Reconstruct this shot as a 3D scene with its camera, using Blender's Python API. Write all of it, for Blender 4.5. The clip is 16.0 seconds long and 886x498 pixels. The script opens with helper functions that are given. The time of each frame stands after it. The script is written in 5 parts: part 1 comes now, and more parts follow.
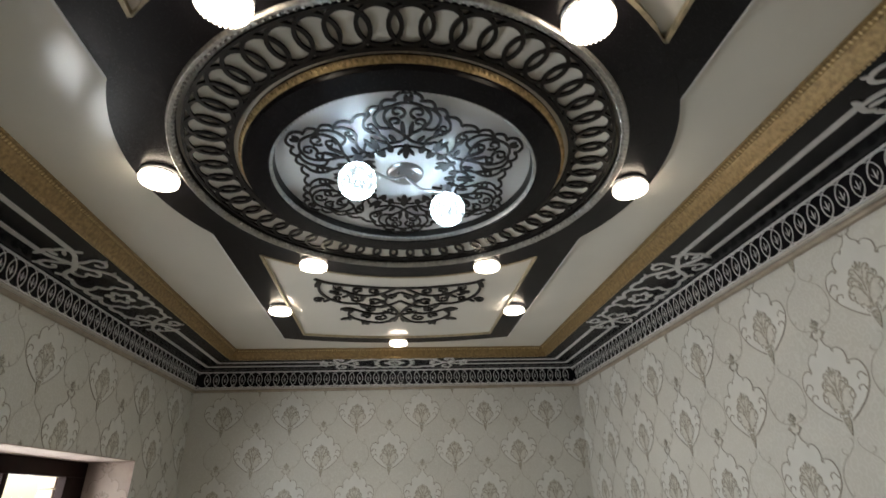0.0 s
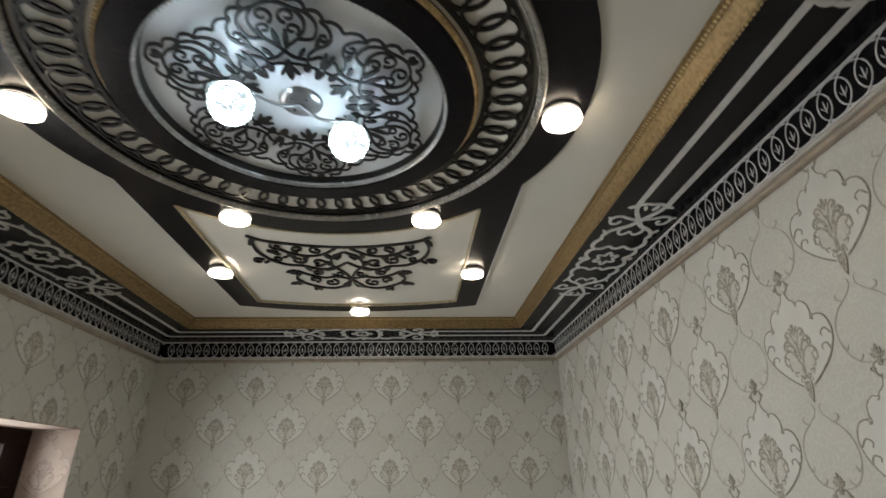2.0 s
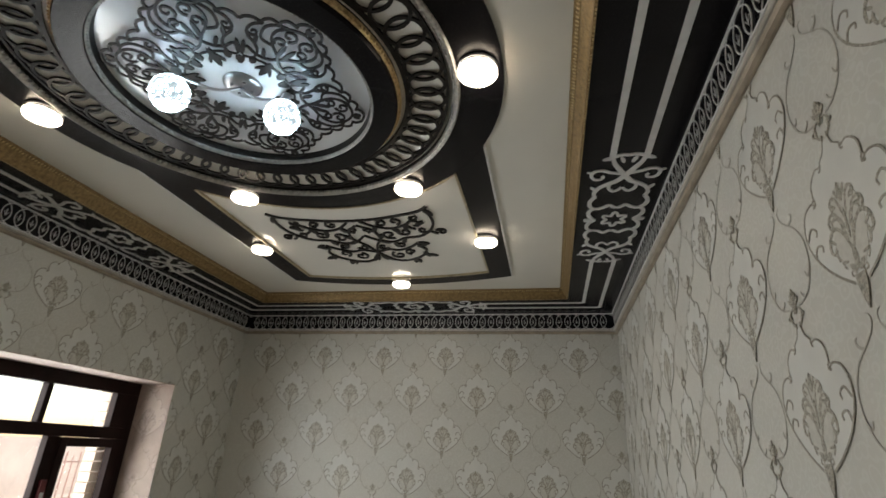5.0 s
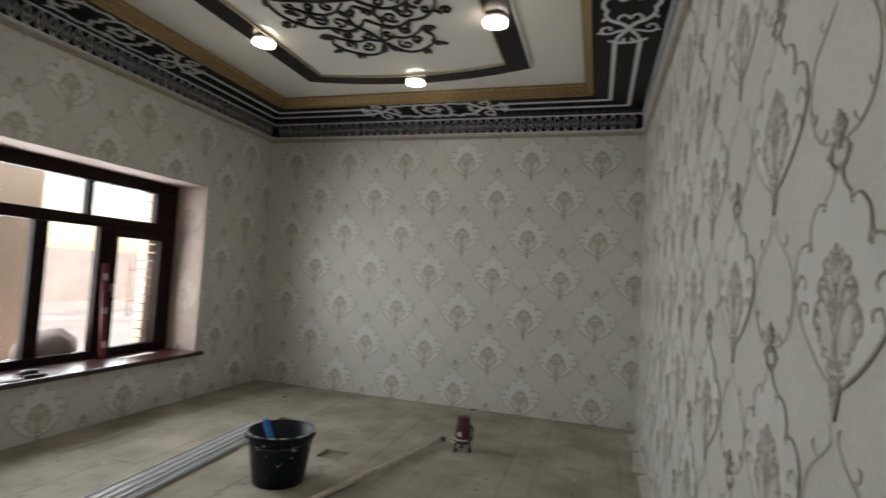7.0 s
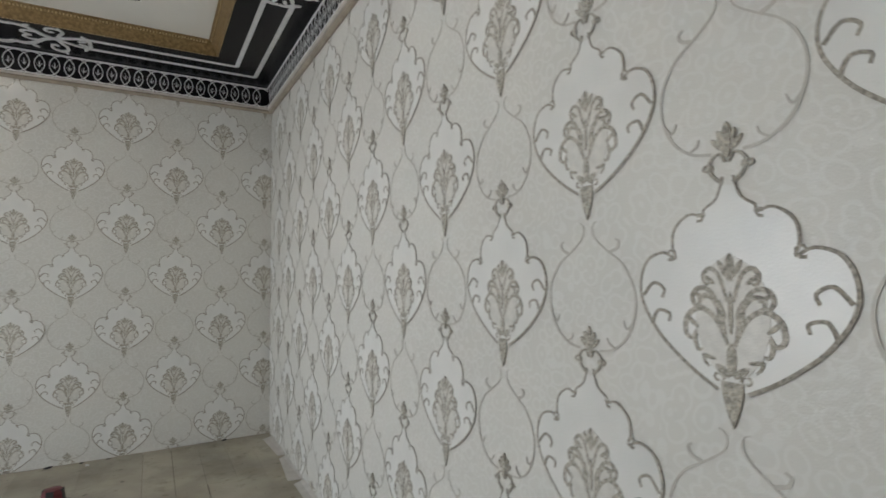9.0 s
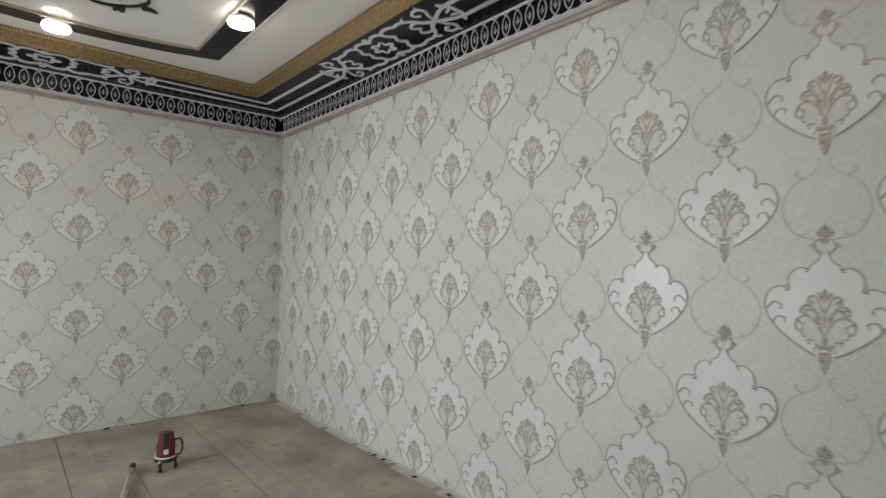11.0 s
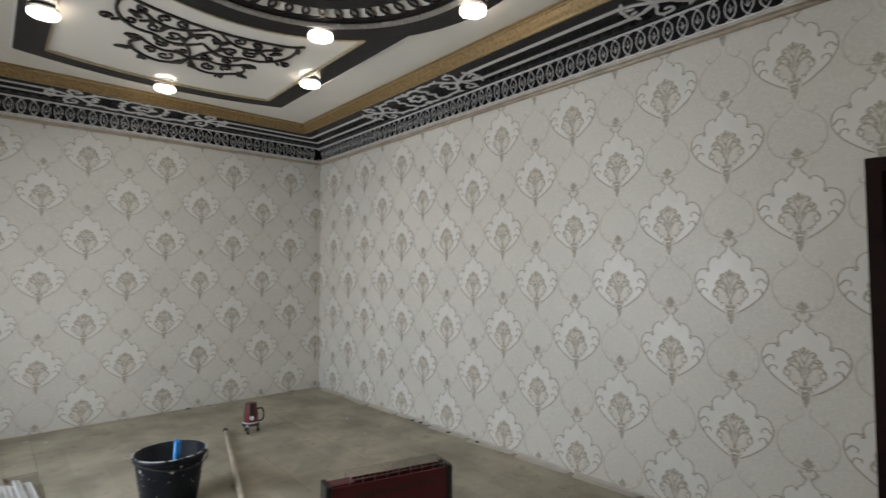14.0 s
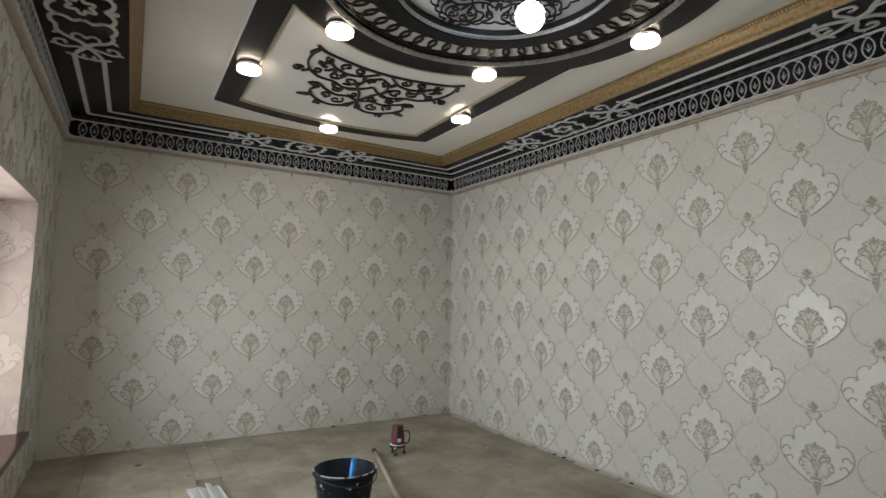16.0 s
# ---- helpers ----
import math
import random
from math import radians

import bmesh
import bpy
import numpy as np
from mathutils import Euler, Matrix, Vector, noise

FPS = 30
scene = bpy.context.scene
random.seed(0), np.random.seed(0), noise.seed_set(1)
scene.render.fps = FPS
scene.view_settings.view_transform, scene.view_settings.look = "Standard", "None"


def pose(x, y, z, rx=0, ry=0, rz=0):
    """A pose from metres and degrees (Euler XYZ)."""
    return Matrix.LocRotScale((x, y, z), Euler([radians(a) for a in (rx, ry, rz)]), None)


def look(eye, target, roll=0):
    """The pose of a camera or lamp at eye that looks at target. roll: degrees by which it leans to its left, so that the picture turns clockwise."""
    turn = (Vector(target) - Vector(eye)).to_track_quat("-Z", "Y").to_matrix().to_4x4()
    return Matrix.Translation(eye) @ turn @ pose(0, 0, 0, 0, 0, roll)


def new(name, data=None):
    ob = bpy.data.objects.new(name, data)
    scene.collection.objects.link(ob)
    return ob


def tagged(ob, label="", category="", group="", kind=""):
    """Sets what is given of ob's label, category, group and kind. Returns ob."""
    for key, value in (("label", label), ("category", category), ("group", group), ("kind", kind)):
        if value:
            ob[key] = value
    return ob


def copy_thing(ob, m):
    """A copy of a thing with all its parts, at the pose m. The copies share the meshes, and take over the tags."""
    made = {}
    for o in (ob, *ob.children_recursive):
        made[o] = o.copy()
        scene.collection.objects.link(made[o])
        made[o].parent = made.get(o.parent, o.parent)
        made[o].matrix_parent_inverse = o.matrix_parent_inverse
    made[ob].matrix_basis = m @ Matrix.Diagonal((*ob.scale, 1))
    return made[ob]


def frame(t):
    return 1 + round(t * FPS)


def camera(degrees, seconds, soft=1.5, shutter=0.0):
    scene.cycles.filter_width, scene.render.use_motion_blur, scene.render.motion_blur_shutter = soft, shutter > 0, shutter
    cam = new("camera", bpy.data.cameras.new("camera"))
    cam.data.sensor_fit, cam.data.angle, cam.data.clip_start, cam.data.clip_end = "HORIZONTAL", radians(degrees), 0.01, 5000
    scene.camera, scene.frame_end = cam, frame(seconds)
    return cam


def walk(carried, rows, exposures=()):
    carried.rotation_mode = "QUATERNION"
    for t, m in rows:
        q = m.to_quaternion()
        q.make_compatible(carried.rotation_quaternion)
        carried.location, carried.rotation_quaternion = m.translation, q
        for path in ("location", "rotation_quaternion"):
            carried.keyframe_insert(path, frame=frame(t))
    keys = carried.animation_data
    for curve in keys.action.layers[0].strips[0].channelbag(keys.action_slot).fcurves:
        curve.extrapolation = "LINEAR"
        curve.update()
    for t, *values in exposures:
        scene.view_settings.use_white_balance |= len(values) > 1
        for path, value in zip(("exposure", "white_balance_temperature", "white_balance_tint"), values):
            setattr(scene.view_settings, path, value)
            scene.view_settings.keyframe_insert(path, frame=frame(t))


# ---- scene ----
cam = camera(81.9, 16.0, shutter=0.5)

EXPO = [(0.0, 0.30, 6650, 8.5), (3.0, 0.27, 6750, 7.5), (6.5, 0.05, 6650, 8.5), (7.0, 0.08, 6500, 9), (8.0, 0.60, 6250, 9), (9.0, 0.60, 6200, 9), (11.3, 0.68, 6150, 9), (12.5, 0.68, 6230, 10), (14.5, 0.45, 6400, 10), (16.0, 0.38, 6500, 9.5)]
PATH = [
    (0, (2.294, -5.855, 1.802), (2.486, -4.061, 2.666), -2.2),
    (0.5, (2.335, -5.854, 1.686), (2.561, -4.052, 2.524), -2.6),
    (1, (2.424, -5.813, 1.698), (2.649, -4.01, 2.534), -1.2),
    (1.5, (2.596, -5.717, 1.721), (2.743, -3.903, 2.55), 0.0),
    (2, (2.814, -5.546, 1.739), (2.937, -3.722, 2.55), -1.2),
    (2.5, (3.079, -5.334, 1.73), (3.196, -3.506, 2.532), -0.9),
    (3, (3.331, -5.237, 1.751), (3.137, -3.418, 2.559), 0.2),
    (3.2, (3.414, -5.193, 1.758), (3.153, -3.387, 2.577), 0.4),
    (5.3, (3.716, -5.52, 1.616), (3.258, -3.704, 2.318), 4.0),
    (5.5, (3.723, -5.492, 1.61), (3.154, -3.686, 2.256), 3.9),
    (6, (3.818, -5.461, 1.491), (3.076, -3.656, 1.932), 3.5),
    (6.5, (3.885, -5.405, 1.334), (3.135, -3.56, 1.516), 4.3),
    (7, (4.014, -5.307, 1.373), (3.434, -3.395, 1.477), 3.4),
    (7.5, (4.013, -5.236, 1.412), (3.971, -3.239, 1.516), 2.7),
    (8, (3.92, -5.085, 1.495), (4.46, -3.162, 1.605), 1.9),
    (8.5, (3.759, -4.933, 1.497), (4.57, -3.108, 1.605), -0.5),
    (9, (3.501, -4.784, 1.448), (4.489, -3.047, 1.527), -0.3),
    (9.2, (3.408, -4.785, 1.482), (4.363, -3.03, 1.553), 0.4),
    (11.3, (1.89, -5.537, 1.556), (3.267, -4.089, 1.633), 1.5),
    (11.5, (1.775, -5.585, 1.512), (3.188, -4.173, 1.617), 1.8),
    (12, (1.537, -5.723, 1.483), (2.993, -4.356, 1.586), 2.2),
    (12.5, (1.397, -5.924, 1.436), (2.851, -4.554, 1.542), 3.0),
    (13, (1.324, -6.042, 1.432), (2.781, -4.674, 1.528), 2.0),
    (13.5, (1.243, -6.07, 1.44), (2.693, -4.696, 1.537), 1.2),
    (14, (1.189, -6.04, 1.461), (2.52, -4.551, 1.554), -0.2),
    (14.5, (1.082, -5.956, 1.475), (2.33, -4.397, 1.578), 0.4),
    (15, (0.934, -5.854, 1.486), (2.144, -4.265, 1.596), 1.1),
    (15.5, (0.79, -5.797, 1.506), (1.92, -4.154, 1.665), 1.1),
    (16, (0.78, -5.789, 1.486), (1.813, -4.088, 1.677), 1.1),
]
walk(cam, [(t, look(eye, target, roll)) for t, eye, target, roll in PATH], EXPO)

# ---------------------------------------------------------------- light
world = bpy.data.worlds.new("sky")
scene.world = world
world.use_nodes = True
wn = world.node_tree
sky = wn.nodes.new("ShaderNodeTexSky")
sky.sky_type, sky.sun_disc = "NISHITA", False
sky.sun_elevation, sky.sun_rotation = radians(42), radians(300)
wn.links.new(sky.outputs[0], wn.nodes["Background"].inputs[0])
wn.nodes["Background"].inputs[1].default_value = 0.15
sun = new("sun", bpy.data.lights.new("sun", "SUN"))
sun.data.energy, sun.data.angle, sun.data.color = 5.0, radians(0.6), (1.0, 0.94, 0.85)
sun.matrix_world = look((8, -9, 13), (0, 0, 0))
day = new("window_daylight", bpy.data.lights.new("window_daylight", "AREA"))
day.data.shape, day.data.size, day.data.size_y = "RECTANGLE", 2.6, 1.9
day.data.energy, day.data.color = 138.0, (0.95, 0.98, 1.0)
day.matrix_world = look((-0.75, -2.3, 1.45), (3.2, -2.5, 1.05))

# ---------------------------------------------------------------- materials
def mat(name, col, rough=0.5, metal=0.0, var=0.12, scale=6.0, bump=0.1, fine=120.0, col2=None, coat=0.0, spec=0.5, per=False):
    m = bpy.data.materials.new(name)
    m.use_nodes = True
    n, l = m.node_tree.nodes, m.node_tree.links
    b = n["Principled BSDF"]
    tc = n.new("ShaderNodeTexCoord")
    n1 = n.new("ShaderNodeTexNoise"); n1.inputs["Scale"].default_value = scale; n1.inputs["Detail"].default_value = 6
    n2 = n.new("ShaderNodeTexNoise"); n2.inputs["Scale"].default_value = fine; n2.inputs["Detail"].default_value = 3
    l.new(tc.outputs["Object"], n1.inputs["Vector"]); l.new(tc.outputs["Object"], n2.inputs["Vector"])
    mix = n.new("ShaderNodeMix"); mix.data_type = "RGBA"
    c2 = col2 or tuple(c * (1 - 2.2 * var) for c in col)
    mix.inputs["A"].default_value = (*col, 1); mix.inputs["B"].default_value = (*c2, 1)
    ramp = n.new("ShaderNodeMapRange"); ramp.inputs[1].default_value = 0.35; ramp.inputs[2].default_value = 0.75
    l.new(n1.outputs[0], ramp.inputs[0])
    last = ramp.outputs[0]
    if per:
        oi = n.new("ShaderNodeObjectInfo")
        ad = n.new("ShaderNodeMath"); ad.operation = "MULTIPLY_ADD"; ad.inputs[1].default_value = 0.3
        l.new(oi.outputs["Random"], ad.inputs[0]); l.new(last, ad.inputs[2]); last = ad.outputs[0]
    l.new(last, mix.inputs["Factor"]); l.new(mix.outputs["Result"], b.inputs["Base Color"])
    b.inputs["Metallic"].default_value = metal
    b.inputs["Specular IOR Level"].default_value = spec
    rr = n.new("ShaderNodeMapRange"); rr.inputs[3].default_value = max(0.02, rough - 0.08); rr.inputs[4].default_value = min(1, rough + 0.1)
    l.new(n2.outputs[0], rr.inputs[0]); l.new(rr.outputs[0], b.inputs["Roughness"])
    if coat:
        b.inputs["Coat Weight"].default_value = coat; b.inputs["Coat Roughness"].default_value = 0.06
    if bump:
        bp = n.new("ShaderNodeBump"); bp.inputs["Strength"].default_value = bump; bp.inputs["Distance"].default_value = 0.003
        l.new(n2.outputs[0], bp.inputs["Height"]); l.new(bp.outputs[0], b.inputs["Normal"])
    return m


def glow(name, col, strength, base=(0.9, 0.9, 0.9)):
    m = bpy.data.materials.new(name)
    m.use_nodes = True
    b = m.node_tree.nodes["Principled BSDF"]
    b.inputs["Base Color"].default_value = (*base, 1)
    b.inputs["Emission Color"].default_value = (*col, 1); b.inputs["Emission Strength"].default_value = strength
    return m


def glass_mat(name, tint=(1, 1, 1), rough=0.0):
    m = bpy.data.materials.new(name)
    m.use_nodes = True
    n, l = m.node_tree.nodes, m.node_tree.links
    n.remove(n["Principled BSDF"])
    g = n.new("ShaderNodeBsdfGlossy"); g.inputs["Roughness"].default_value = rough
    t = n.new("ShaderNodeBsdfTransparent"); t.inputs[0].default_value = (*tint, 1)
    lw = n.new("ShaderNodeLayerWeight"); lw.inputs[0].default_value = 0.5
    pw = n.new("ShaderNodeMath"); pw.operation = "POWER"; pw.inputs[1].default_value = 5.0
    f = n.new("ShaderNodeMath"); f.operation = "MULTIPLY_ADD"; f.inputs[1].default_value = 0.8; f.inputs[2].default_value = 0.04
    l.new(lw.outputs["Facing"], pw.inputs[0]); l.new(pw.outputs[0], f.inputs[0])
    mx = n.new("ShaderNodeMixShader")
    l.new(f.outputs[0], mx.inputs[0]); l.new(t.outputs[0], mx.inputs[1]); l.new(g.outputs[0], mx.inputs[2])
    l.new(mx.outputs[0], n["Material Output"].inputs[0])
    return m


PAPER = mat("wallpaper", (0.645, 0.633, 0.588), 0.42, 0, 0.05, 1.3, 0.25, 260, spec=0.45)
def swirl(m):
    """A faint pale scroll print and silk sheen on the paper."""
    n, l = m.node_tree.nodes, m.node_tree.links
    b = n["Principled BSDF"]
    src = b.inputs["Base Color"].links[0].from_socket
    tc = n.new("ShaderNodeTexCoord")
    ns = n.new("ShaderNodeTexNoise"); ns.inputs["Scale"].default_value = 7.0; ns.inputs["Detail"].default_value = 1.0
    l.new(tc.outputs["Object"], ns.inputs["Vector"])
    wp = n.new("ShaderNodeMix"); wp.data_type = "RGBA"; wp.blend_type = "ADD"; wp.inputs["Factor"].default_value = 0.06
    l.new(tc.outputs["Object"], wp.inputs["A"]); l.new(ns.outputs["Color"], wp.inputs["B"])
    vo = n.new("ShaderNodeTexVoronoi"); vo.inputs["Scale"].default_value = 25.0
    l.new(wp.outputs["Result"], vo.inputs["Vector"])
    si = n.new("ShaderNodeMath"); si.operation = "MULTIPLY"; si.inputs[1].default_value = 15.0
    sn = n.new("ShaderNodeMath"); sn.operation = "SINE"
    mr = n.new("ShaderNodeMapRange"); mr.inputs[1].default_value = 0.25; mr.inputs[2].default_value = 0.75; mr.inputs[4].default_value = 0.5
    mx = n.new("ShaderNodeMix"); mx.data_type = "RGBA"; mx.inputs["B"].default_value = (0.70, 0.695, 0.66, 1)
    l.new(vo.outputs["Distance"], si.inputs[0]); l.new(si.outputs[0], sn.inputs[0]); l.new(sn.outputs[0], mr.inputs[0])
    l.new(mr.outputs[0], mx.inputs["Factor"]); l.new(src, mx.inputs["A"]); l.new(mx.outputs["Result"], b.inputs["Base Color"])


swirl(PAPER)
PEARL = mat("pearl_print", (0.715, 0.712, 0.682), 0.30, 0, 0.04, 8, 0.2, 220, spec=0.55)
CORE = mat("core_ground", (0.66, 0.645, 0.595), 0.42, 0.05, 0.08, 40, 0.3, 300)
TAUPE = mat("glitter_taupe", (0.56, 0.525, 0.45), 0.28, 0.3, 0.30, 130, 0.8, 420)
LINE = mat("glitter_outline", (0.48, 0.445, 0.38), 0.34, 0.25, 0.30, 130, 0.8, 420)
FAINT = mat("faint_line", (0.51, 0.485, 0.435), 0.45, 0.1, 0.1, 30, 0.2, 300)
WHITE = mat("ceiling_white", (0.78, 0.76, 0.71), 0.12, 0, 0.03, 2, 0.02, 60, spec=0.4)
DISC = mat("gloss_white_disc", (0.82, 0.83, 0.85), 0.10, 0, 0.02, 3, 0.0, 60, spec=0.5)
BLACK = mat("black_lacquer", (0.009, 0.008, 0.010), 0.24, 0, 0.1, 5, 0.03, 200, spec=0.15)
CUT = mat("black_cut_panel", (0.014, 0.011, 0.010), 0.45, 0, 0.2, 12, 0.1, 200, spec=0.25)
SILVER = mat("silver_white_paint", (0.80, 0.80, 0.80), 0.4, 0.1, 0.08, 20, 0.1, 200)
ROPE = mat("silver_moulding", (0.50, 0.48, 0.45), 0.34, 0.6, 0.25, 60, 0.4, 200)
GOLD = mat("gold_leaf", (0.74, 0.57, 0.31), 0.38, 0.55, 0.3, 70, 0.8, 160, col2=(0.24, 0.15, 0.065))
GOLDB = mat("old_gold_ground", (0.33, 0.225, 0.10), 0.45, 0.5, 0.3, 50, 0.6, 160, col2=(0.15, 0.095, 0.04))
STRIP = mat("pale_strip", (0.60, 0.57, 0.52), 0.5, 0, 0.1, 12, 0.2, 150)
BEADM = mat("beige_bead", (0.43, 0.365, 0.29), 0.5, 0.1, 0.15, 12, 0.3, 150)
BROWN = mat("brown_frame", (0.018, 0.008, 0.007), 0.50, 0, 0.2, 10, 0.1, 120, spec=0.10)
SILLM = mat("sill_wood", (0.040, 0.012, 0.010), 0.30, 0, 0.2, 8, 0.05, 80, coat=0.3)
# wallpapered reveal; pink of sunlight bounced off the ground is in the colour
PINKLIT = mat("reveal_paper_pinklit", (0.50, 0.405, 0.35), 0.75, 0, 0.1, 5, 0.5, 90)
BOARD = mat("dusty_board", (0.43, 0.395, 0.315), 0.75, 0, 0.2, 2.2, 0.35, 70, per=True)
def stain(m, col, scale, lo, hi, amount):
    """Irregular dirt of its own shape over a base colour."""
    n, l = m.node_tree.nodes, m.node_tree.links
    b = n["Principled BSDF"]
    src = b.inputs["Base Color"].links[0].from_socket
    ge = n.new("ShaderNodeNewGeometry")
    nz = n.new("ShaderNodeTexNoise"); nz.inputs["Scale"].default_value = scale; nz.inputs["Detail"].default_value = 9.0; nz.inputs["Roughness"].default_value = 0.65
    l.new(ge.outputs["Position"], nz.inputs["Vector"])
    mr = n.new("ShaderNodeMapRange"); mr.inputs[1].default_value = lo; mr.inputs[2].default_value = hi; mr.inputs[4].default_value = amount
    mx = n.new("ShaderNodeMix"); mx.data_type = "RGBA"; mx.inputs["B"].default_value = (*col, 1)
    l.new(nz.outputs[0], mr.inputs[0]); l.new(mr.outputs[0], mx.inputs["Factor"]); l.new(src, mx.inputs["A"]); l.new(mx.outputs["Result"], b.inputs["Base Color"])


stain(BOARD, (0.23, 0.195, 0.135), 2.6, 0.52, 0.72, 0.45)
stain(BOARD, (0.47, 0.44, 0.37), 1.7, 0.50, 0.70, 0.4)
stain(BOARD, (0.10, 0.085, 0.065), 11.0, 0.62, 0.68, 0.7)
stain(BOARD, (0.09, 0.075, 0.06), 45.0, 0.64, 0.69, 0.6)
stain(BOARD, (0.22, 0.205, 0.15), 5.5, 0.54, 0.66, 0.5)
stain(PINKLIT, (0.33, 0.24, 0.19), 3.5, 0.5, 0.7, 0.6)
DUST = mat("dust_cement", (0.27, 0.24, 0.19), 0.9, 0, 0.15, 4, 0.4, 80)
GLASS = glass_mat("window_glass")
DAYW = mat("outdoor_ground", (0.80, 0.68, 0.61), 0.9, 0, 0.15, 0.8, 0.3, 20)
COLUMN = mat("outdoor_plaster", (0.52, 0.41, 0.32), 0.85, 0, 0.08, 2, 0.3, 50)
BUCKET = mat("black_plastic", (0.008, 0.012, 0.021), 0.42, 0, 0.2, 14, 0.15, 60, spec=0.22)
SPLASH = mat("plaster_splash", (0.55, 0.55, 0.54), 0.8, 0, 0.1, 30, 0.2, 90)
BLUE = mat("blue_plastic", (0.02, 0.22, 0.62), 0.35)
REDT = mat("red_plastic", (0.14, 0.012, 0.018), 0.4, 0, 0.15, 20)
DARK = mat("dark_rubber", (0.02, 0.02, 0.02), 0.5)
HEATR = mat("maroon_enamel", (0.11, 0.007, 0.014), 0.32, 0, 0.1, 6, 0.03, 120)
WIRE = mat("grill_wire", (0.35, 0.30, 0.26), 0.4, 0.7)
STICKM = mat("pale_wood_handle", (0.58, 0.53, 0.44), 0.6, 0, 0.15, 15)
PVC = mat("white_pvc", (0.62, 0.63, 0.64), 0.35, 0, 0.05, 10)
PAPERW = mat("white_paper_flap", (0.58, 0.56, 0.52), 0.7, 0, 0.08, 10)
OLDPAPER = mat("grimy_paper", (0.26, 0.235, 0.215), 0.8, 0, 0.25, 14)
OLDSTEEL = mat("crusted_steel", (0.20, 0.185, 0.17), 0.6, 0.4, 0.3, 25)
STEEL = mat("steel", (0.45, 0.45, 0.46), 0.3, 0.9)
WARM = glow("warm_led", (1.0, 0.88, 0.74), 16.0)
CRYSTAL = glow("crystal_rim", (1.0, 0.84, 0.66), 9.0)
COOL = glow("cool_globe", (0.60, 0.82, 1.0), 15.0)
_n, _l = COOL.node_tree.nodes, COOL.node_tree.links
_v = _n.new("ShaderNodeTexVoronoi"); _v.feature = "DISTANCE_TO_EDGE"; _v.inputs["Scale"].default_value = 55.0
_t = _n.new("ShaderNodeTexCoord"); _l.new(_t.outputs["Object"], _v.inputs["Vector"])
_m = _n.new("ShaderNodeMapRange"); _m.inputs[1].default_value = 0.16; _m.inputs[2].default_value = 0.40; _m.inputs[3].default_value = 0.35; _m.inputs[4].default_value = 80.0
_g = _n.new("ShaderNodeNewGeometry"); _s = _n.new("ShaderNodeSeparateXYZ")
_b = _n.new("ShaderNodeMapRange"); _b.inputs[1].default_value = -0.78; _b.inputs[2].default_value = -0.97; _b.inputs[3].default_value = 0.0; _b.inputs[4].default_value = 50.0
_a = _n.new("ShaderNodeMath"); _a.operation = "ADD"
_l.new(_g.outputs["Normal"], _s.inputs[0]); _l.new(_s.outputs[2], _b.inputs[0]); _l.new(_v.outputs[0], _m.inputs[0])
_l.new(_m.outputs[0], _a.inputs[0]); _l.new(_b.outputs[0], _a.inputs[1]); _l.new(_a.outputs[0], _n["Principled BSDF"].inputs["Emission Strength"])

# ---------------------------------------------------------------- mesh helpers
def part(name, bm, material, parent=None, label=""):
    me = bpy.data.meshes.new(name)
    bm.to_mesh(me); bm.free()
    for m in (material if isinstance(material, (list, tuple)) else [material]):
        me.materials.append(m)
    ob = new(name, me)
    if parent:
        ob.parent = parent
    if label:
        ob["label"] = label
    return ob


def thing(name, label, category, group="", kind="", at=None):
    ob = new(name)
    ob.empty_display_size = 0.1
    if at is not None:
        ob.matrix_world = at
    return tagged(ob, label, category, group, kind)


def box(bm, x0, x1, y0, y1, z0, z1, m=None, mi=0, bev=0.0):
    v = [Vector((x, y, z)) for x in (x0, x1) for y in (y0, y1) for z in (z0, z1)]
    if m is not None:
        v = [m @ p for p in v]
    v = [bm.verts.new(p) for p in v]
    fs = [bm.faces.new([v[i] for i in q]) for q in ((0, 1, 3, 2), (4, 6, 7, 5), (0, 4, 5, 1), (2, 3, 7, 6), (0, 2, 6, 4), (1, 5, 7, 3))]
    for f in fs:
        f.material_index = mi
    if bev:
        es = list({e for f in fs for e in f.edges})
        r = bmesh.ops.bevel(bm, geom=es, offset=bev, segments=2, affect="EDGES", profile=0.6)
        for f in r["faces"]:
            f.material_index = mi
    return fs


def boxes(*specs, bev=0.0):
    bm = bmesh.new()
    for s in specs:
        box(bm, *s, bev=bev)
    return bm


def lathe(bm, prof, segs=48, c=(0, 0, 0), mi=0, close=False, a0=0.0, a1=2 * math.pi, k=1.0):
    full = abs(a1 - a0 - 2 * math.pi) < 1e-6
    rings = []
    for i in range(segs if full else segs + 1):
        a = a0 + (a1 - a0) * i / segs
        rings.append([bm.verts.new((c[0] + k * r * math.cos(a), c[1] + k * r * math.sin(a), c[2] + z)) for r, z in prof])
    n = len(rings)
    for i in range(n if full else n - 1):
        p, q = rings[i], rings[(i + 1) % n]
        for j in range(len(prof) - (0 if close else 1)):
            k = (j + 1) % len(prof)
            f = bm.faces.new((p[j], q[j], q[k], p[k]))
            f.material_index, f.smooth = mi, True
    return rings


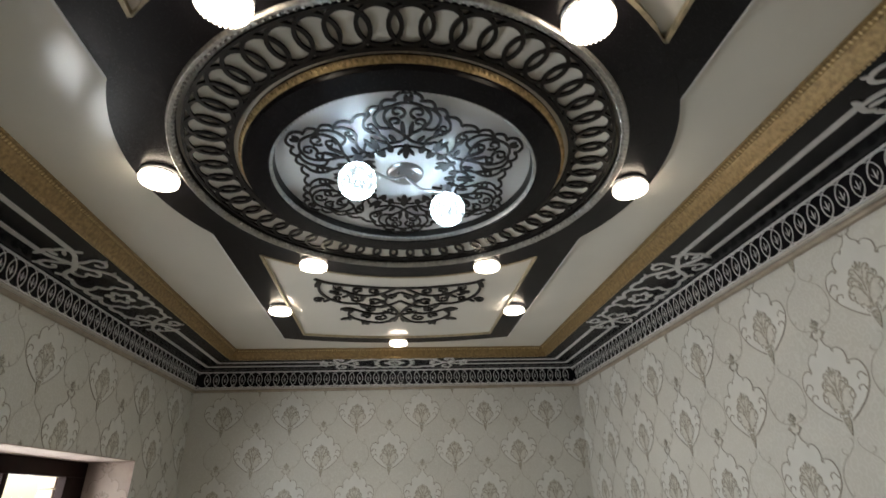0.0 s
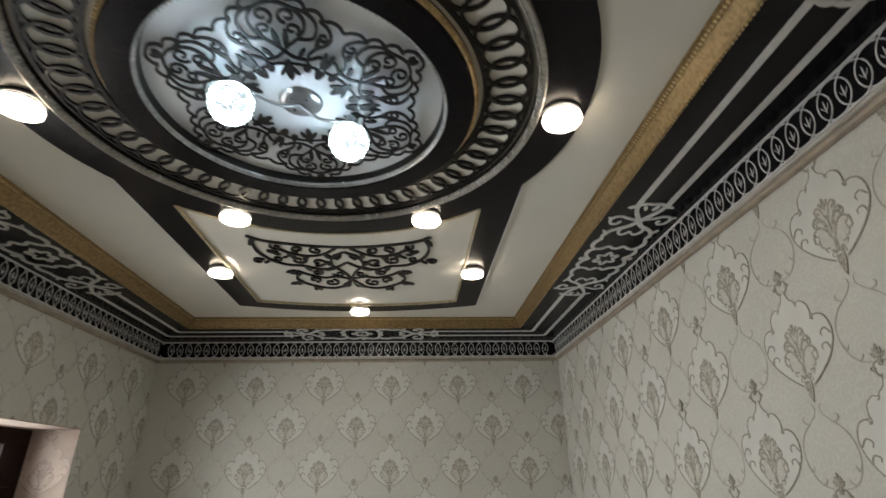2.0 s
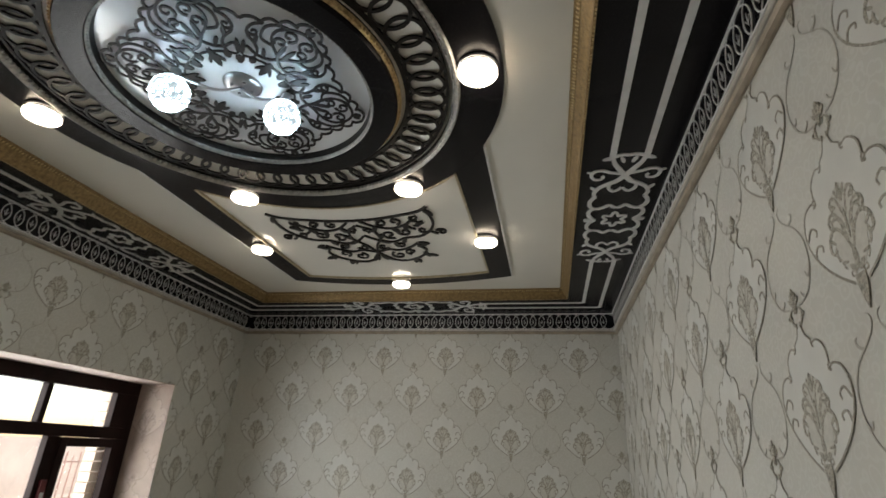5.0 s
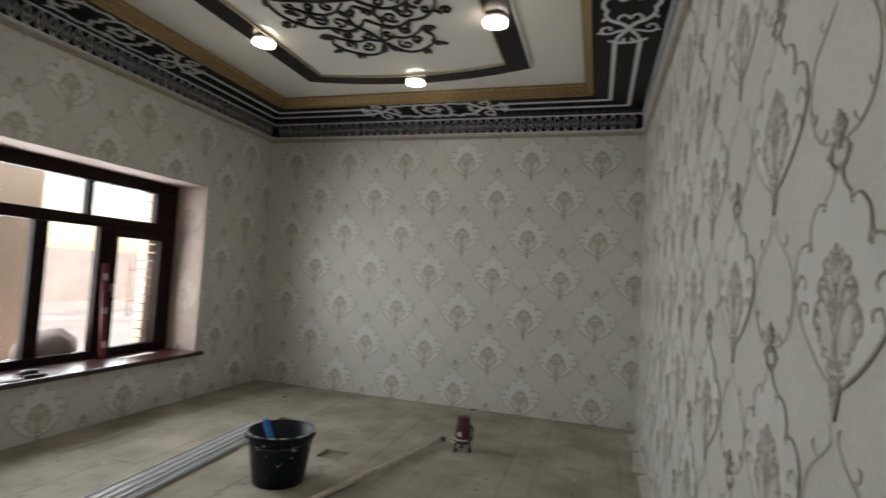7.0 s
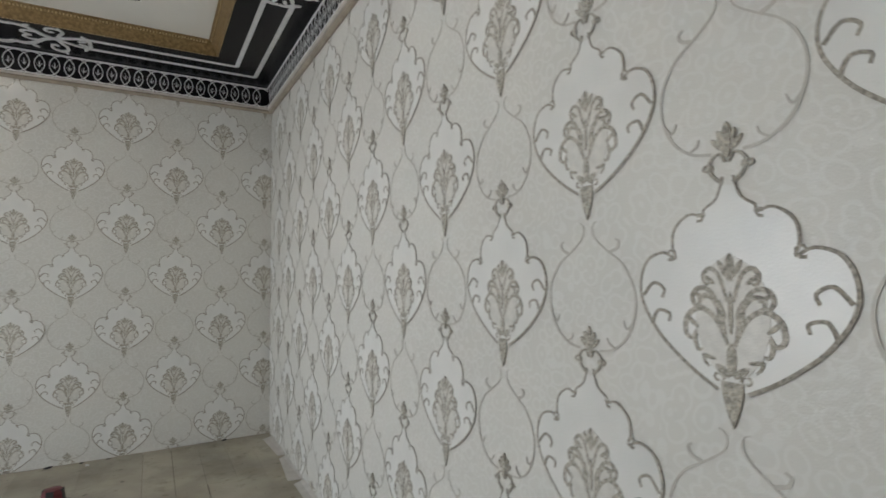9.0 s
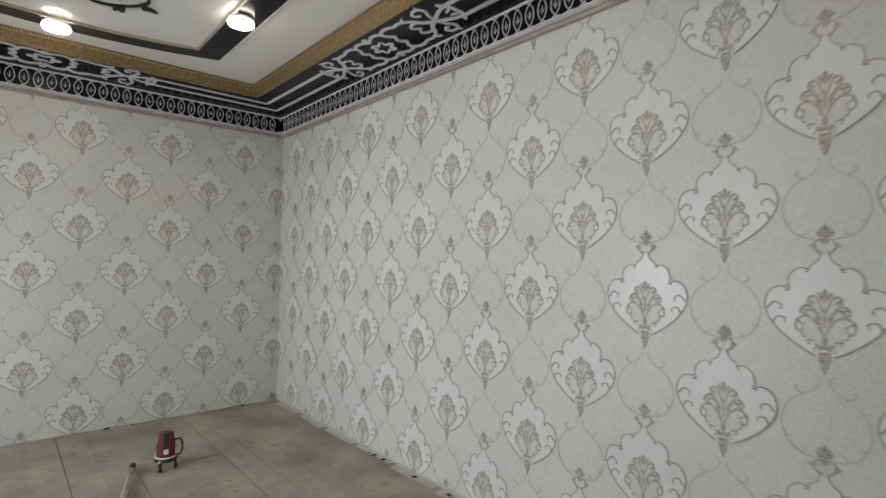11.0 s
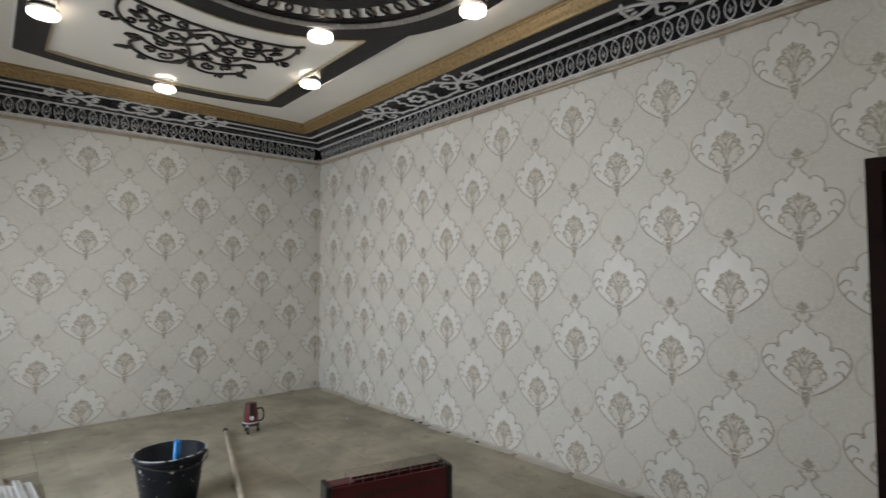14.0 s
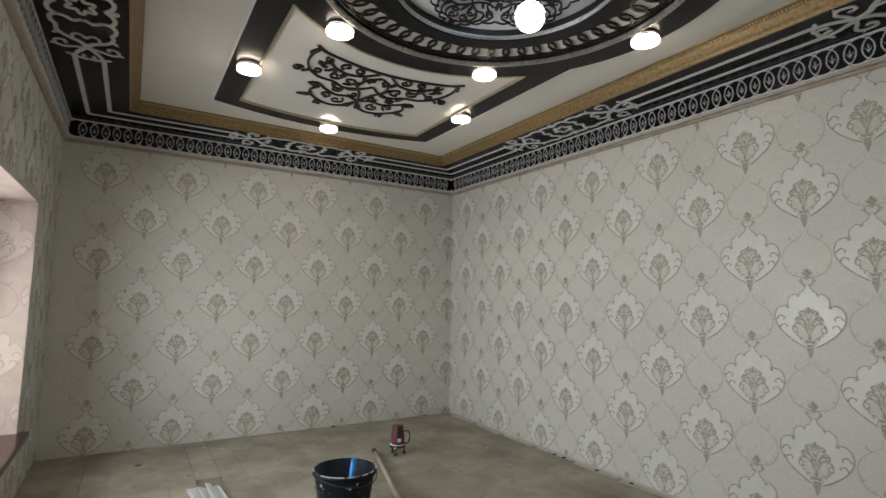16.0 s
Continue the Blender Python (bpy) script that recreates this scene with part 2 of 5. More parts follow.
def cyl(bm, p, q, r, r2=None, segs=12, mi=0):
    p, q = Vector(p), Vector(q)
    m = Matrix.Translation(p) @ (q - p).to_track_quat("Z", "Y").to_matrix().to_4x4()
    h, r2 = (q - p).length, r if r2 is None else r2
    a = [bm.verts.new(m @ Vector((r * math.cos(t), r * math.sin(t), 0))) for t in (2 * math.pi * i / segs for i in range(segs))]
    b = [bm.verts.new(m @ Vector((r2 * math.cos(t), r2 * math.sin(t), h))) for t in (2 * math.pi * i / segs for i in range(segs))]
    for i in range(segs):
        f = bm.faces.new((a[i], a[(i + 1) % segs], b[(i + 1) % segs], b[i])); f.smooth = True; f.material_index = mi
    for ring in (list(reversed(a)), b):
        bm.faces.new(ring).material_index = mi


def tube(bm, pts, r, segs=8):
    """One round bar bent along pts."""
    rows = []
    for i, p in enumerate(pts):
        d = (pts[min(i + 1, len(pts) - 1)] - pts[max(i - 1, 0)]).normalized()
        q = d.to_track_quat("Z", "Y")
        rows.append([bm.verts.new(p + q @ Vector((r * math.cos(t), r * math.sin(t), 0))) for t in (2 * math.pi * k / segs for k in range(segs))])
    for a, b in zip(rows, rows[1:]):
        for k in range(segs):
            bm.faces.new((a[k], a[(k + 1) % segs], b[(k + 1) % segs], b[k])).smooth = True
    bm.faces.new(list(reversed(rows[0]))); bm.faces.new(rows[-1])


def spline(pts, n=6, closed=False):
    """Catmull-Rom through a few control points."""
    P = [Vector(p) for p in pts]
    out, k = [], len(P)
    for i in range(k if closed else k - 1):
        if closed:
            a, b, c, d = P[(i - 1) % k], P[i], P[(i + 1) % k], P[(i + 2) % k]
        else:
            a, b, c, d = P[max(i - 1, 0)], P[i], P[i + 1], P[min(i + 2, k - 1)]
        for j in range(n):
            t = j / n
            out.append(0.5 * ((2 * b) + (c - a) * t + (2 * a - 5 * b + 4 * c - d) * t * t + (3 * b - a - 3 * c + d) * t ** 3))
    if not closed:
        out.append(P[-1])
    return out


def curl(cx, cy, r0, r1, a0, turn, n=14):
    """A spiral from radius r0 at angle a0 (degrees) to r1 after turn degrees."""
    return [Vector((cx + (r0 + (r1 - r0) * i / n) * math.cos(radians(a0 + turn * i / n)),
                    cy + (r0 + (r1 - r0) * i / n) * math.sin(radians(a0 + turn * i / n)))) for i in range(n + 1)]


COUNT = [0]


def ribbon(bm, pts, w, put, h=0.006, taper=0.0, closed=False, mi=0, wfun=None):
    """A flat band of width w and thickness h along pts; put(u, v, height) lays it on its surface."""
    COUNT[0] = (COUNT[0] + 1) % 5
    h = h + 0.00016 * COUNT[0]
    n, rows = len(pts), []
    for i, p in enumerate(pts):
        a, b = (pts[i - 1], pts[(i + 1) % n]) if closed else (pts[max(i - 1, 0)], pts[min(i + 1, n - 1)])
        d = (b - a)
        d = d.normalized() if d.length > 1e-9 else Vector((1, 0))
        s = Vector((-d.y, d.x))
        ww = w / 2 * (wfun(i / (n - 1)) if wfun else (1 - taper * i / max(n - 1, 1)))
        l, r = p + s * ww, p - s * ww
        rows.append([bm.verts.new(put(l.x, l.y, 0)), bm.verts.new(put(l.x, l.y, h)), bm.verts.new(put(r.x, r.y, h)), bm.verts.new(put(r.x, r.y, 0))])
    for i in range(n if closed else n - 1):
        a, b = rows[i], rows[(i + 1) % n]
        for j in range(3):
            bm.faces.new((a[j], b[j], b[j + 1], a[j + 1])).material_index = mi


def leaf(bm, p, ang, ln, w, put, h=0.006, mi=0):
    d = Vector((math.cos(radians(ang)), math.sin(radians(ang))))
    ribbon(bm, [Vector(p) + d * ln * t for t in (0, 0.15, 0.35, 0.55, 0.75, 0.9, 1)], w, put, h, mi=mi,
           wfun=lambda t: max(0.05, math.sin(math.pi * min(1, t * 0.9 + 0.1)) ** 0.8))


def flat(bm, pts, put, h, mi=0):
    f = bm.faces.new([bm.verts.new(put(p.x, p.y, h)) for p in pts])
    f.material_index = mi
    return f


# ---------------------------------------------------------------- the room
XL, W, L, HC = 0.155, 4.428, 7.60, 2.888         # west wall, east wall, length, underside of the cornice
CX, CY, K = 2.345, -3.80, 0.93      # middle of the ceiling and size of its ornament
ZP = 3.162                          # black ceiling plate
WIN = (-3.54, -1.02, 0.435, 2.14)    # window opening: y0, y1, z0, z1
DOOR = (-6.47, -5.575, 2.006)

def wall(name, label, specs):
    bm = boxes(*specs)
    return tagged(part(name, bm, PAPER), label, "wall", kind="structure")


wall_far = wall("wall_north", "cream wall covered in embossed damask wallpaper", [(-0.29, W + 0.2, 0, 0.2, -0.1, 3.5)])
wall_back = wall("wall_south", "plain cream papered wall behind the room", [(-0.29, W + 0.2, -L - 0.2, -L, -0.1, 3.5)])
wall_right = wall("wall_east", "long cream wall with embossed damask wallpaper and a doorway",
                  [(W, W + 0.2, DOOR[1], 0, -0.1, 3.5), (W, W + 0.2, -L, DOOR[0], -0.1, 3.5), (W, W + 0.2, DOOR[0], DOOR[1], DOOR[2], 3.5)])
wall_left = wall("wall_west", "cream papered wall with a wide deep window opening",
                 [(-0.29, XL, WIN[1], 0, -0.1, 3.5), (-0.29, XL, -L, WIN[0], -0.1, 3.5), (-0.29, XL, WIN[0], WIN[1], WIN[3], 3.5), (-0.29, XL, WIN[0], WIN[1], -0.1, WIN[2])])

floor = tagged(part("floor", boxes((-0.2, W + 0.1, -L - 0.1, 0.1, -0.12, -0.02)), DUST), "dusty bare board floor with cement stains", "floor", kind="structure")

# ---------------------------------------------------------------- ceiling
def ceiling_field():
    """White field with a round opening, and the recess above it."""
    bm = bmesh.new()
    x0, x1, y0, y1 = XL, W, -L, 0.0
    angs = sorted({2 * math.pi * i / 128 for i in range(128)} | {math.atan2(y - CY, x - CX) % (2 * math.pi) for x in (x0, x1) for y in (y0, y1)})
    ins, outs = [], []
    for a in angs:
        c, s = math.cos(a), math.sin(a)
        t = min(((x1 if c > 0 else x0) - CX) / c if abs(c) > 1e-9 else 1e9, ((y1 if s > 0 else y0) - CY) / s if abs(s) > 1e-9 else 1e9)
        ins.append(bm.verts.new((CX + 1.085 * K * c, CY + 1.085 * K * s, ZP + 0.012)))
        outs.append(bm.verts.new((CX + t * c, CY + t * s, ZP + 0.012)))
    for i in range(len(angs)):
        j = (i + 1) % len(angs)
        bm.faces.new((ins[i], ins[j], outs[j], outs[i]))
    lathe(bm, [(1.085, ZP + 0.012), (1.085, ZP + 0.028), (0.7, ZP + 0.028)], 128, (CX, CY, 0), k=K)
    box(bm, -0.25, W + 0.2, -L - 0.2, 0.2, 3.5, 3.6)
    return bm


tagged(part("ceiling", ceiling_field(), WHITE), "glossy white ceiling with a round recess", "ceiling", kind="structure")


def cz(u, v, h):
    return (CX + K * u, CY + K * v, ZP + 0.012 - h)


def plate():
    """Black plate: a ring and, at both ends, a frame round a white panel."""
    bm = bmesh.new()
    N = 128
    for i in range(N):
        q = [(r, 2 * math.pi * k / N) for r, k in ((1.085, i), (1.31, i), (1.31, i + 1), (1.085, i + 1))]
        bm.faces.new([bm.verts.new(cz(r * math.cos(a), r * math.sin(a), 0.012)) for r, a in q])
    ui, uo = 0.93, 1.142
    vin, vout = (lambda u: 2.80 + 0.13 * (1 - (u / ui) ** 2)), (lambda u: 2.93 + 0.20 * (1 - (u / uo) ** 2))
    for sg in (1, -1):
        for sx in (1, -1):
            K = 10
            cols = []
            for k in range(K + 1):
                u = ui + (uo - ui) * k / K
                cols.append((sx * u, sg * math.sqrt(1.308 ** 2 - u * u), sg * vout(u)))
            for a, b in zip(cols, cols[1:]):
                bm.faces.new([bm.verts.new(cz(*p, 0.012)) for p in ((a[0], a[1]), (b[0], b[1]), (b[0], b[2]), (a[0], a[2]))])
        K = 32
        us = [-ui + 2 * ui * k / K for k in range(K + 1)]
        for a, b in zip(us, us[1:]):
            bm.faces.new([bm.verts.new(cz(*p, 0.012)) for p in ((a, sg * vin(a)), (b, sg * vin(b)), (b, sg * vout(b)), (a, sg * vout(a)))])
    bmesh.ops.remove_doubles(bm, verts=bm.verts, dist=0.0005)
    bmesh.ops.recalc_face_normals(bm, faces=bm.faces)
    r = bmesh.ops.extrude_face_region(bm, geom=list(bm.faces))
    for v in [g for g in r["geom"] if isinstance(g, bmesh.types.BMVert)]:
        v.co.z += 0.0115
    return bm, ui, vin, uo, vout


bm, PUI, PVIN, PUO, PVOUT = plate()
tagged(part("trim_ceiling_plate", bm, BLACK), "black lacquered shaped plate round a circle and two panels", "ceiling trim", kind="structure")


def panel_edges():
    """Gilt beads round the two white panels and fine silver edges outside the black plate."""
    bm, bs = bmesh.new(), bmesh.new()
    for sg in (1, -1):
        us = [PUI * (1 - 2 * k / 24) for k in range(25)]
        loop = [Vector((u, sg * PVIN(u))) for u in us] + [Vector((-u, sg * math.sqrt(1.318 ** 2 - u * u))) for u in us]
        ribbon(bm, [p * 1.0 for p in loop], 0.016, cz, 0.018, closed=True)
        for sx in (1, -1):
            line = [Vector((sx * (PUO + 0.004), sg * (0.65 + (2.93 - 0.65) * k / 8))) for k in range(9)]
            ribbon(bs, line, 0.010, cz, 0.015)
    return bm, bs


bm, bs = panel_edges()
CHAMP = mat("champagne_bead", (0.52, 0.44, 0.30), 0.4, 0.4, 0.2, 30, 0.4, 150)
tagged(part("trim_panel_bead", bm, CHAMP), "thin gilt beads framing the white ceiling panels", "ceiling trim", kind="structure")
tagged(part("trim_plate_edge", bs, SILVER), "fine silver edge of the black plate", "ceiling trim", kind="structure")

# round mouldings
def rope(bm, r, z, rad, n, squash=1.0, tilt=0.6):
    """A twisted rope ring made of many small slanted beads."""
    for i in range(n):
        a = 2 * math.pi * i / n
        m = Matrix.Translation((CX + K * r * math.cos(a), CY + K * r * math.sin(a), z)) @ Matrix.Rotation(a, 4, "Z") @ Matrix.Rotation(tilt, 4, "X") @ Matrix.Diagonal((rad, rad * 0.8, rad * 1.3 * squash, 1))
        bmesh.ops.create_icosphere(bm, subdivisions=1, radius=1, matrix=m)


bm = bmesh.new()
lathe(bm, [(1.10, ZP), (1.095, ZP - 0.012), (1.08, ZP - 0.014), (1.072, ZP), (1.066, ZP + 0.006)], 128, (CX, CY, 0), k=K)
lathe(bm, [(1.066, ZP + 0.006), (1.062, ZP + 0.029)], 128, (CX, CY, 0), k=K, mi=1)
rope(bm, 1.072, ZP + 0.001, 0.012, 220)
lathe(bm, [(1.098, ZP - 0.002), (1.094, ZP - 0.016), (1.086, ZP - 0.016), (1.082, ZP - 0.002)], 128, (CX, CY, 0), k=K)
tagged(part("trim_outer_ring", bm, [ROPE, CUT]), "silver rope moulding round the ceiling circle", "ceiling trim", kind="structure")
bm = bmesh.new()
lathe(bm, [(0.785, ZP + 0.029), (0.785, ZP - 0.016)], 128, (CX, CY, 0), k=K)
lathe(bm, [(0.785, ZP - 0.016), (0.778, ZP - 0.030)], 128, (CX, CY, 0), k=K)
lathe(bm, [(0.778, ZP - 0.030), (0.667, ZP - 0.030)], 128, (CX, CY, 0), k=K)
lathe(bm, [(0.667, ZP - 0.030), (0.662, ZP - 0.024), (0.661, ZP + 0.06)], 128, (CX, CY, 0), k=K)
tagged(part("trim_collar", bm, BLACK), "black lacquered raised collar round the medallion", "ceiling trim", kind="structure")
bm = bmesh.new()
lathe(bm, [(0.800, ZP + 0.020), (0.798, ZP + 0.012), (0.793, ZP + 0.002), (0.785, ZP - 0.006)], 128, (CX, CY, 0), k=K)
lathe(bm, [(0.801, ZP + 0.0285), (0.800, ZP + 0.020)], 128, (CX, CY, 0), k=K, mi=1)
rope(bm, 0.797, ZP + 0.008, 0.008, 210)
tagged(part("trim_gold_ring", bm, [GOLD, CUT]), "gilt rope moulding round the black collar", "ceiling trim", kind="structure")
bm = bmesh.new()
lathe(bm, [(0.661, ZP - 0.024), (0.657, ZP - 0.020), (0.650, ZP - 0.012), (0.648, ZP - 0.004)], 128, (CX, CY, 0), k=K)
lathe(bm, [(0.648, ZP - 0.004), (0.641, ZP + 0.018), (0.640, ZP + 0.034)], 128, (CX, CY, 0), k=K, mi=1)
rope(bm, 0.653, ZP - 0.012, 0.008, 170)
tagged(part("trim_inner_ring", bm, [ROPE, CUT]), "silver rope moulding round the white disc", "ceiling trim", kind="structure")

# loops between the two rings
def ring_lattice():
    bm = bmesh.new()
    zt = ZP + 0.026
    def put(u, v, h):
        return (CX + K * u, CY + K * v, zt - h)
    N = 52
    for i in range(N):
        a = 2 * math.pi * i / N
        d, s = Vector((math.cos(a), math.sin(a))), Vector((-math.sin(a), math.cos(a)))
        pts = [d * (0.935 + 0.088 * math.cos(t)) + s * 0.080 * math.sin(t) for t in (2 * math.pi * k / 22 for k in range(22))]
        ribbon(bm, pts, 0.0165, put, 0.010 + 0.0006 * (i % 2), closed=True)
    for r, w in ((1.036, 0.014), (0.834, 0.020)):
        ribbon(bm, [Vector((r * math.cos(t), r * math.sin(t))) for t in (2 * math.pi * k / 128 for k in range(128))], w, put, 0.0125, closed=True)
    return bm


tagged(part("trim_ring_lattice", ring_lattice(), CUT), "black cut lattice of overlapping loops round the ceiling", "ceiling trim", kind="structure")

# medallion
ZD = ZP + 0.032
medallion = thing("ceiling_medallion", "gloss white ceiling disc under black cut arabesque scrolls", "medallion")
bm = bmesh.new()
lathe(bm, [(0.0001, ZD), (0.30, ZD), (0.648, ZD)], 96, (CX, CY, 0), k=K)
part("disc", bm, DISC, medallion)


def arabesque():
    bm = bmesh.new()
    def sector(k, mir):
        ca, sa = math.cos(math.pi / 3 * k + math.pi / 2), math.sin(math.pi / 3 * k + math.pi / 2)
        def put(u, v, h):
            v = -v if mir else v
            u, v = 1.13 * K * u, 1.13 * K * v
            return (CX + u * ca - v * sa, CY + u * sa + v * ca, ZD - 0.022 - h)
        return put
    w, h = 0.0108, 0.007
    for k in range(6):
        for mir in (False, True):
            p = sector(k, mir)
            for arc in ([(0.548, 0.0), (0.543, 0.032), (0.518, 0.052), (0.500, 0.046)], [(0.503, 0.046), (0.503, 0.084), (0.478, 0.102), (0.462, 0.094)],
                        [(0.464, 0.094), (0.462, 0.134), (0.435, 0.152), (0.418, 0.144)], [(0.420, 0.144), (0.418, 0.182), (0.398, 0.205), (0.372, 0.214)]):
                ribbon(bm, spline(arc, 4), w, p, h)
            ribbon(bm, spline([(0.495, 0.0), (0.488, 0.030), (0.468, 0.062), (0.430, 0.088), (0.385, 0.085), (0.345, 0.055), (0.315, 0.020), (0.290, 0.0)], 5), w, p, h)
            ribbon(bm, curl(0.440, 0.040, 0.034, 0.006, 200, 430), w, p, h, 0.3)
            ribbon(bm, curl(0.385, 0.046, 0.026, 0.006, 150, -400), w, p, h, 0.3)
            ribbon(bm, spline([(0.470, 0.062), (0.455, 0.100), (0.420, 0.125), (0.380, 0.125), (0.345, 0.105), (0.345, 0.055)], 5), w, p, h)
            ribbon(bm, spline([(0.420, 0.144), (0.390, 0.165), (0.350, 0.170), (0.320, 0.150), (0.300, 0.110), (0.270, 0.080), (0.225, 0.070)], 5), w, p, h)
            ribbon(bm, curl(0.352, 0.146, 0.026, 0.005, 60, 420), w, p, h, 0.3)
            ribbon(bm, spline([(0.290, 0.0), (0.262, 0.030), (0.250, 0.075), (0.262, 0.120), (0.235, 0.136)], 5), w, p, h)
            leaf(bm, (0.300, 0.012), 6, 0.090, 0.020, p, h)
            leaf(bm, (0.500, 0.006), 10, 0.035, 0.020, p, h)
            leaf(bm, (0.262, 0.045), 35, 0.050, 0.018, p, h)
            leaf(bm, (0.300, 0.110), 20, 0.050, 0.018, p, h)
            leaf(bm, (0.252, 0.0), 180, 0.105, 0.030, p, h)
            leaf(bm, (0.215, 0.010), 150, 0.050, 0.016, p, h)
            leaf(bm, (0.232, 0.070), 192, 0.045, 0.030, p, h)
        for sv in (1, -1):
            def q(u, v, hh):
                c30, s30 = math.cos(math.pi / 6), math.sin(math.pi / 6)
                return sector(k, False)(u * c30 - sv * v * s30, u * s30 + sv * v * c30, hh)
            leaf(bm, (0.235, 0.006), 6, 0.085, 0.020, q, h)
            leaf(bm, (0.225, 0.012), 200, 0.050, 0.026, q, h)
        p = sector(k, False)
        ribbon(bm, [Vector((0.232 * math.cos(t), 0.212 * math.sin(t))) for t in (math.pi / 3 * (j / 6 - 0.5) for j in range(7))], 0.008, p, h)
    return bm


part("scrollwork", arabesque(), CUT, medallion, "black cut scrollwork")

# scroll panels on the two white fields
def scroll_panel(sg):
    ob = thing("scroll_panel", "dark brown cut scrollwork panel fixed on the white ceiling field", "ornament", "ceiling scroll panels")
    bm = bmesh.new()
    w, h = 0.0185, 0.012
    for mir in (1, -1):
        def put(u, v, hh):
            return cz(mir * u, sg * (1.40 + (v - 1.40) * 1.12), hh)
        ribbon(bm, spline([(0, 1.545), (0.2, 1.53), (0.42, 1.485), (0.56, 1.44), (0.64, 1.375)], 6), 0.021, put, h)
        ribbon(bm, spline([(0.60, 1.42), (0.63, 1.52), (0.625, 1.64), (0.57, 1.76), (0.48, 1.84), (0.40, 1.86)], 6), 0.020, put, h)
        ribbon(bm, curl(0.665, 1.775, 0.045, 0.012, 200, 460), w, put, h, 0.3)
        ribbon(bm, spline([(0.57, 1.76), (0.61, 1.80), (0.63, 1.81)], 4), w, put, h)
        ribbon(bm, spline([(0, 2.13), (0.06, 2.26), (0.17, 2.33), (0.30, 2.30), (0.42, 2.20), (0.45, 2.10), (0.40, 2.02)], 6), 0.020, put, h)
        ribbon(bm, curl(0.32, 2.34, 0.042, 0.010, 120, 430), w, put, h, 0.3)
        ribbon(bm, spline([(0, 1.62), (0.10, 1.72), (0.12, 1.86), (0.05, 1.98), (0.0, 2.13)], 6), w, put, h)
        ribbon(bm, spline([(0.0, 1.80), (0.10, 1.90), (0.22, 1.93), (0.33, 1.87), (0.40, 1.86)], 6), w, put, h)
        ribbon(bm, spline([(0.05, 1.56), (0.16, 1.66), (0.28, 1.69), (0.40, 1.64), (0.48, 1.56)], 6), w, put, h)
        ribbon(bm, spline([(0.0, 2.13), (0.12, 2.08), (0.22, 2.10), (0.34, 2.04), (0.42, 1.96)], 6), w, put, h)
        for (cx, cy, r, a, t) in ((0.20, 1.60, 0.05, 250, 420), (0.33, 1.58, 0.045, 80, -420), (0.48, 1.64, 0.07, 100, 420), (0.48, 1.54, 0.038, 300, 400),
                                  (0.22, 1.80, 0.06, 60, 430), (0.36, 1.76, 0.055, 200, -420), (0.09, 2.02, 0.045, 0, 400), (0.18, 2.20, 0.062, 250, -430),
                                  (0.31, 2.14, 0.05, 100, 430), (0.26, 1.99, 0.04, 180, -420), (0.055, 1.70, 0.04, 90, -420), (0.52, 1.74, 0.04, 30, 420)):
            bc = bmesh.new()
            ribbon(bc, curl(cx, cy, r * 1.15, r * 0.2, a, t), w, put, h, 0.35)
            part("scroll", bc, CUT, ob)
        for (x, y, a, ln) in ((0.60, 1.42, 60, 0.10), (0.15, 1.66, 120, 0.08), (0.28, 1.69, 60, 0.08), (0.40, 1.64, 100, 0.09), (0.10, 1.90, 30, 0.09),
                              (0.22, 1.93, 80, 0.09), (0.33, 1.87, 110, 0.09), (0.42, 2.20, 20, 0.11), (0.42, 2.15, 70, 0.10), (0.30, 2.30, 60, 0.08),
                              (0.02, 2.16, 80, 0.13), (0.03, 2.20, 60, 0.12), (0.12, 1.86, -60, 0.08), (0.42, 1.96, 20, 0.09), (0.40, 2.02, -10, 0.08), (0.56, 1.60, 150, 0.08)):
            bl = bmesh.new()
            leaf(bl, (x, y), a, ln * 1.1, 0.042, put, h)
            part("leaf", bl, CUT, ob)
    part("border", bm, CUT, ob)


for sg in (1, -1):
    scroll_panel(sg)

# ---------------------------------------------------------------- cornice
def deep(d):
    """The flat frieze is wider along the two short walls than along the long ones."""
    return d + 0.078 * max(0.0, min(1.0, (d - 0.06) / 0.10))


def around(prof):
    """Sweep a profile of (distance from wall, height) round the room with mitred corners."""
    bm = bmesh.new()
    rows = []
    for sx, sy in ((0, 0), (1, 0), (1, 1), (0, 1)):
        rows.append([bm.verts.new(((W - d) if sx else XL + d, (-L + deep(d)) if sy else -deep(d), z)) for d, z in prof])
    for i in range(4):
        a, b = rows[i], rows[(i + 1) % 4]
        for j in range(len(prof) - 1):
            bm.faces.new((a[j], b[j], b[j + 1], a[j + 1]))
    return bm


ZF = 3.090                                       # frieze plane
LO, LI, GO, GI = 0.192, 0.360, 0.512, 0.585      # silver lines, outer and inner edge of the gilt moulding
tagged(part("trim_wall_bead", around([(0.0, HC - 0.018), (0.014, HC - 0.022), (0.028, HC - 0.017), (0.035, HC - 0.006), (0.031, HC + 0.005), (0.020, HC + 0.010)]), BEADM),
       "beige rounded bead at the top of the wallpaper", "cornice", kind="structure")
tagged(part("trim_bead_strip", around([(0.020, HC + 0.008), (0.036, HC + 0.009), (0.043, HC + 0.013), (0.045, HC + 0.020), (0.038, HC + 0.023)]), STRIP),
       "pale painted strip above the wall bead", "cornice", kind="structure")
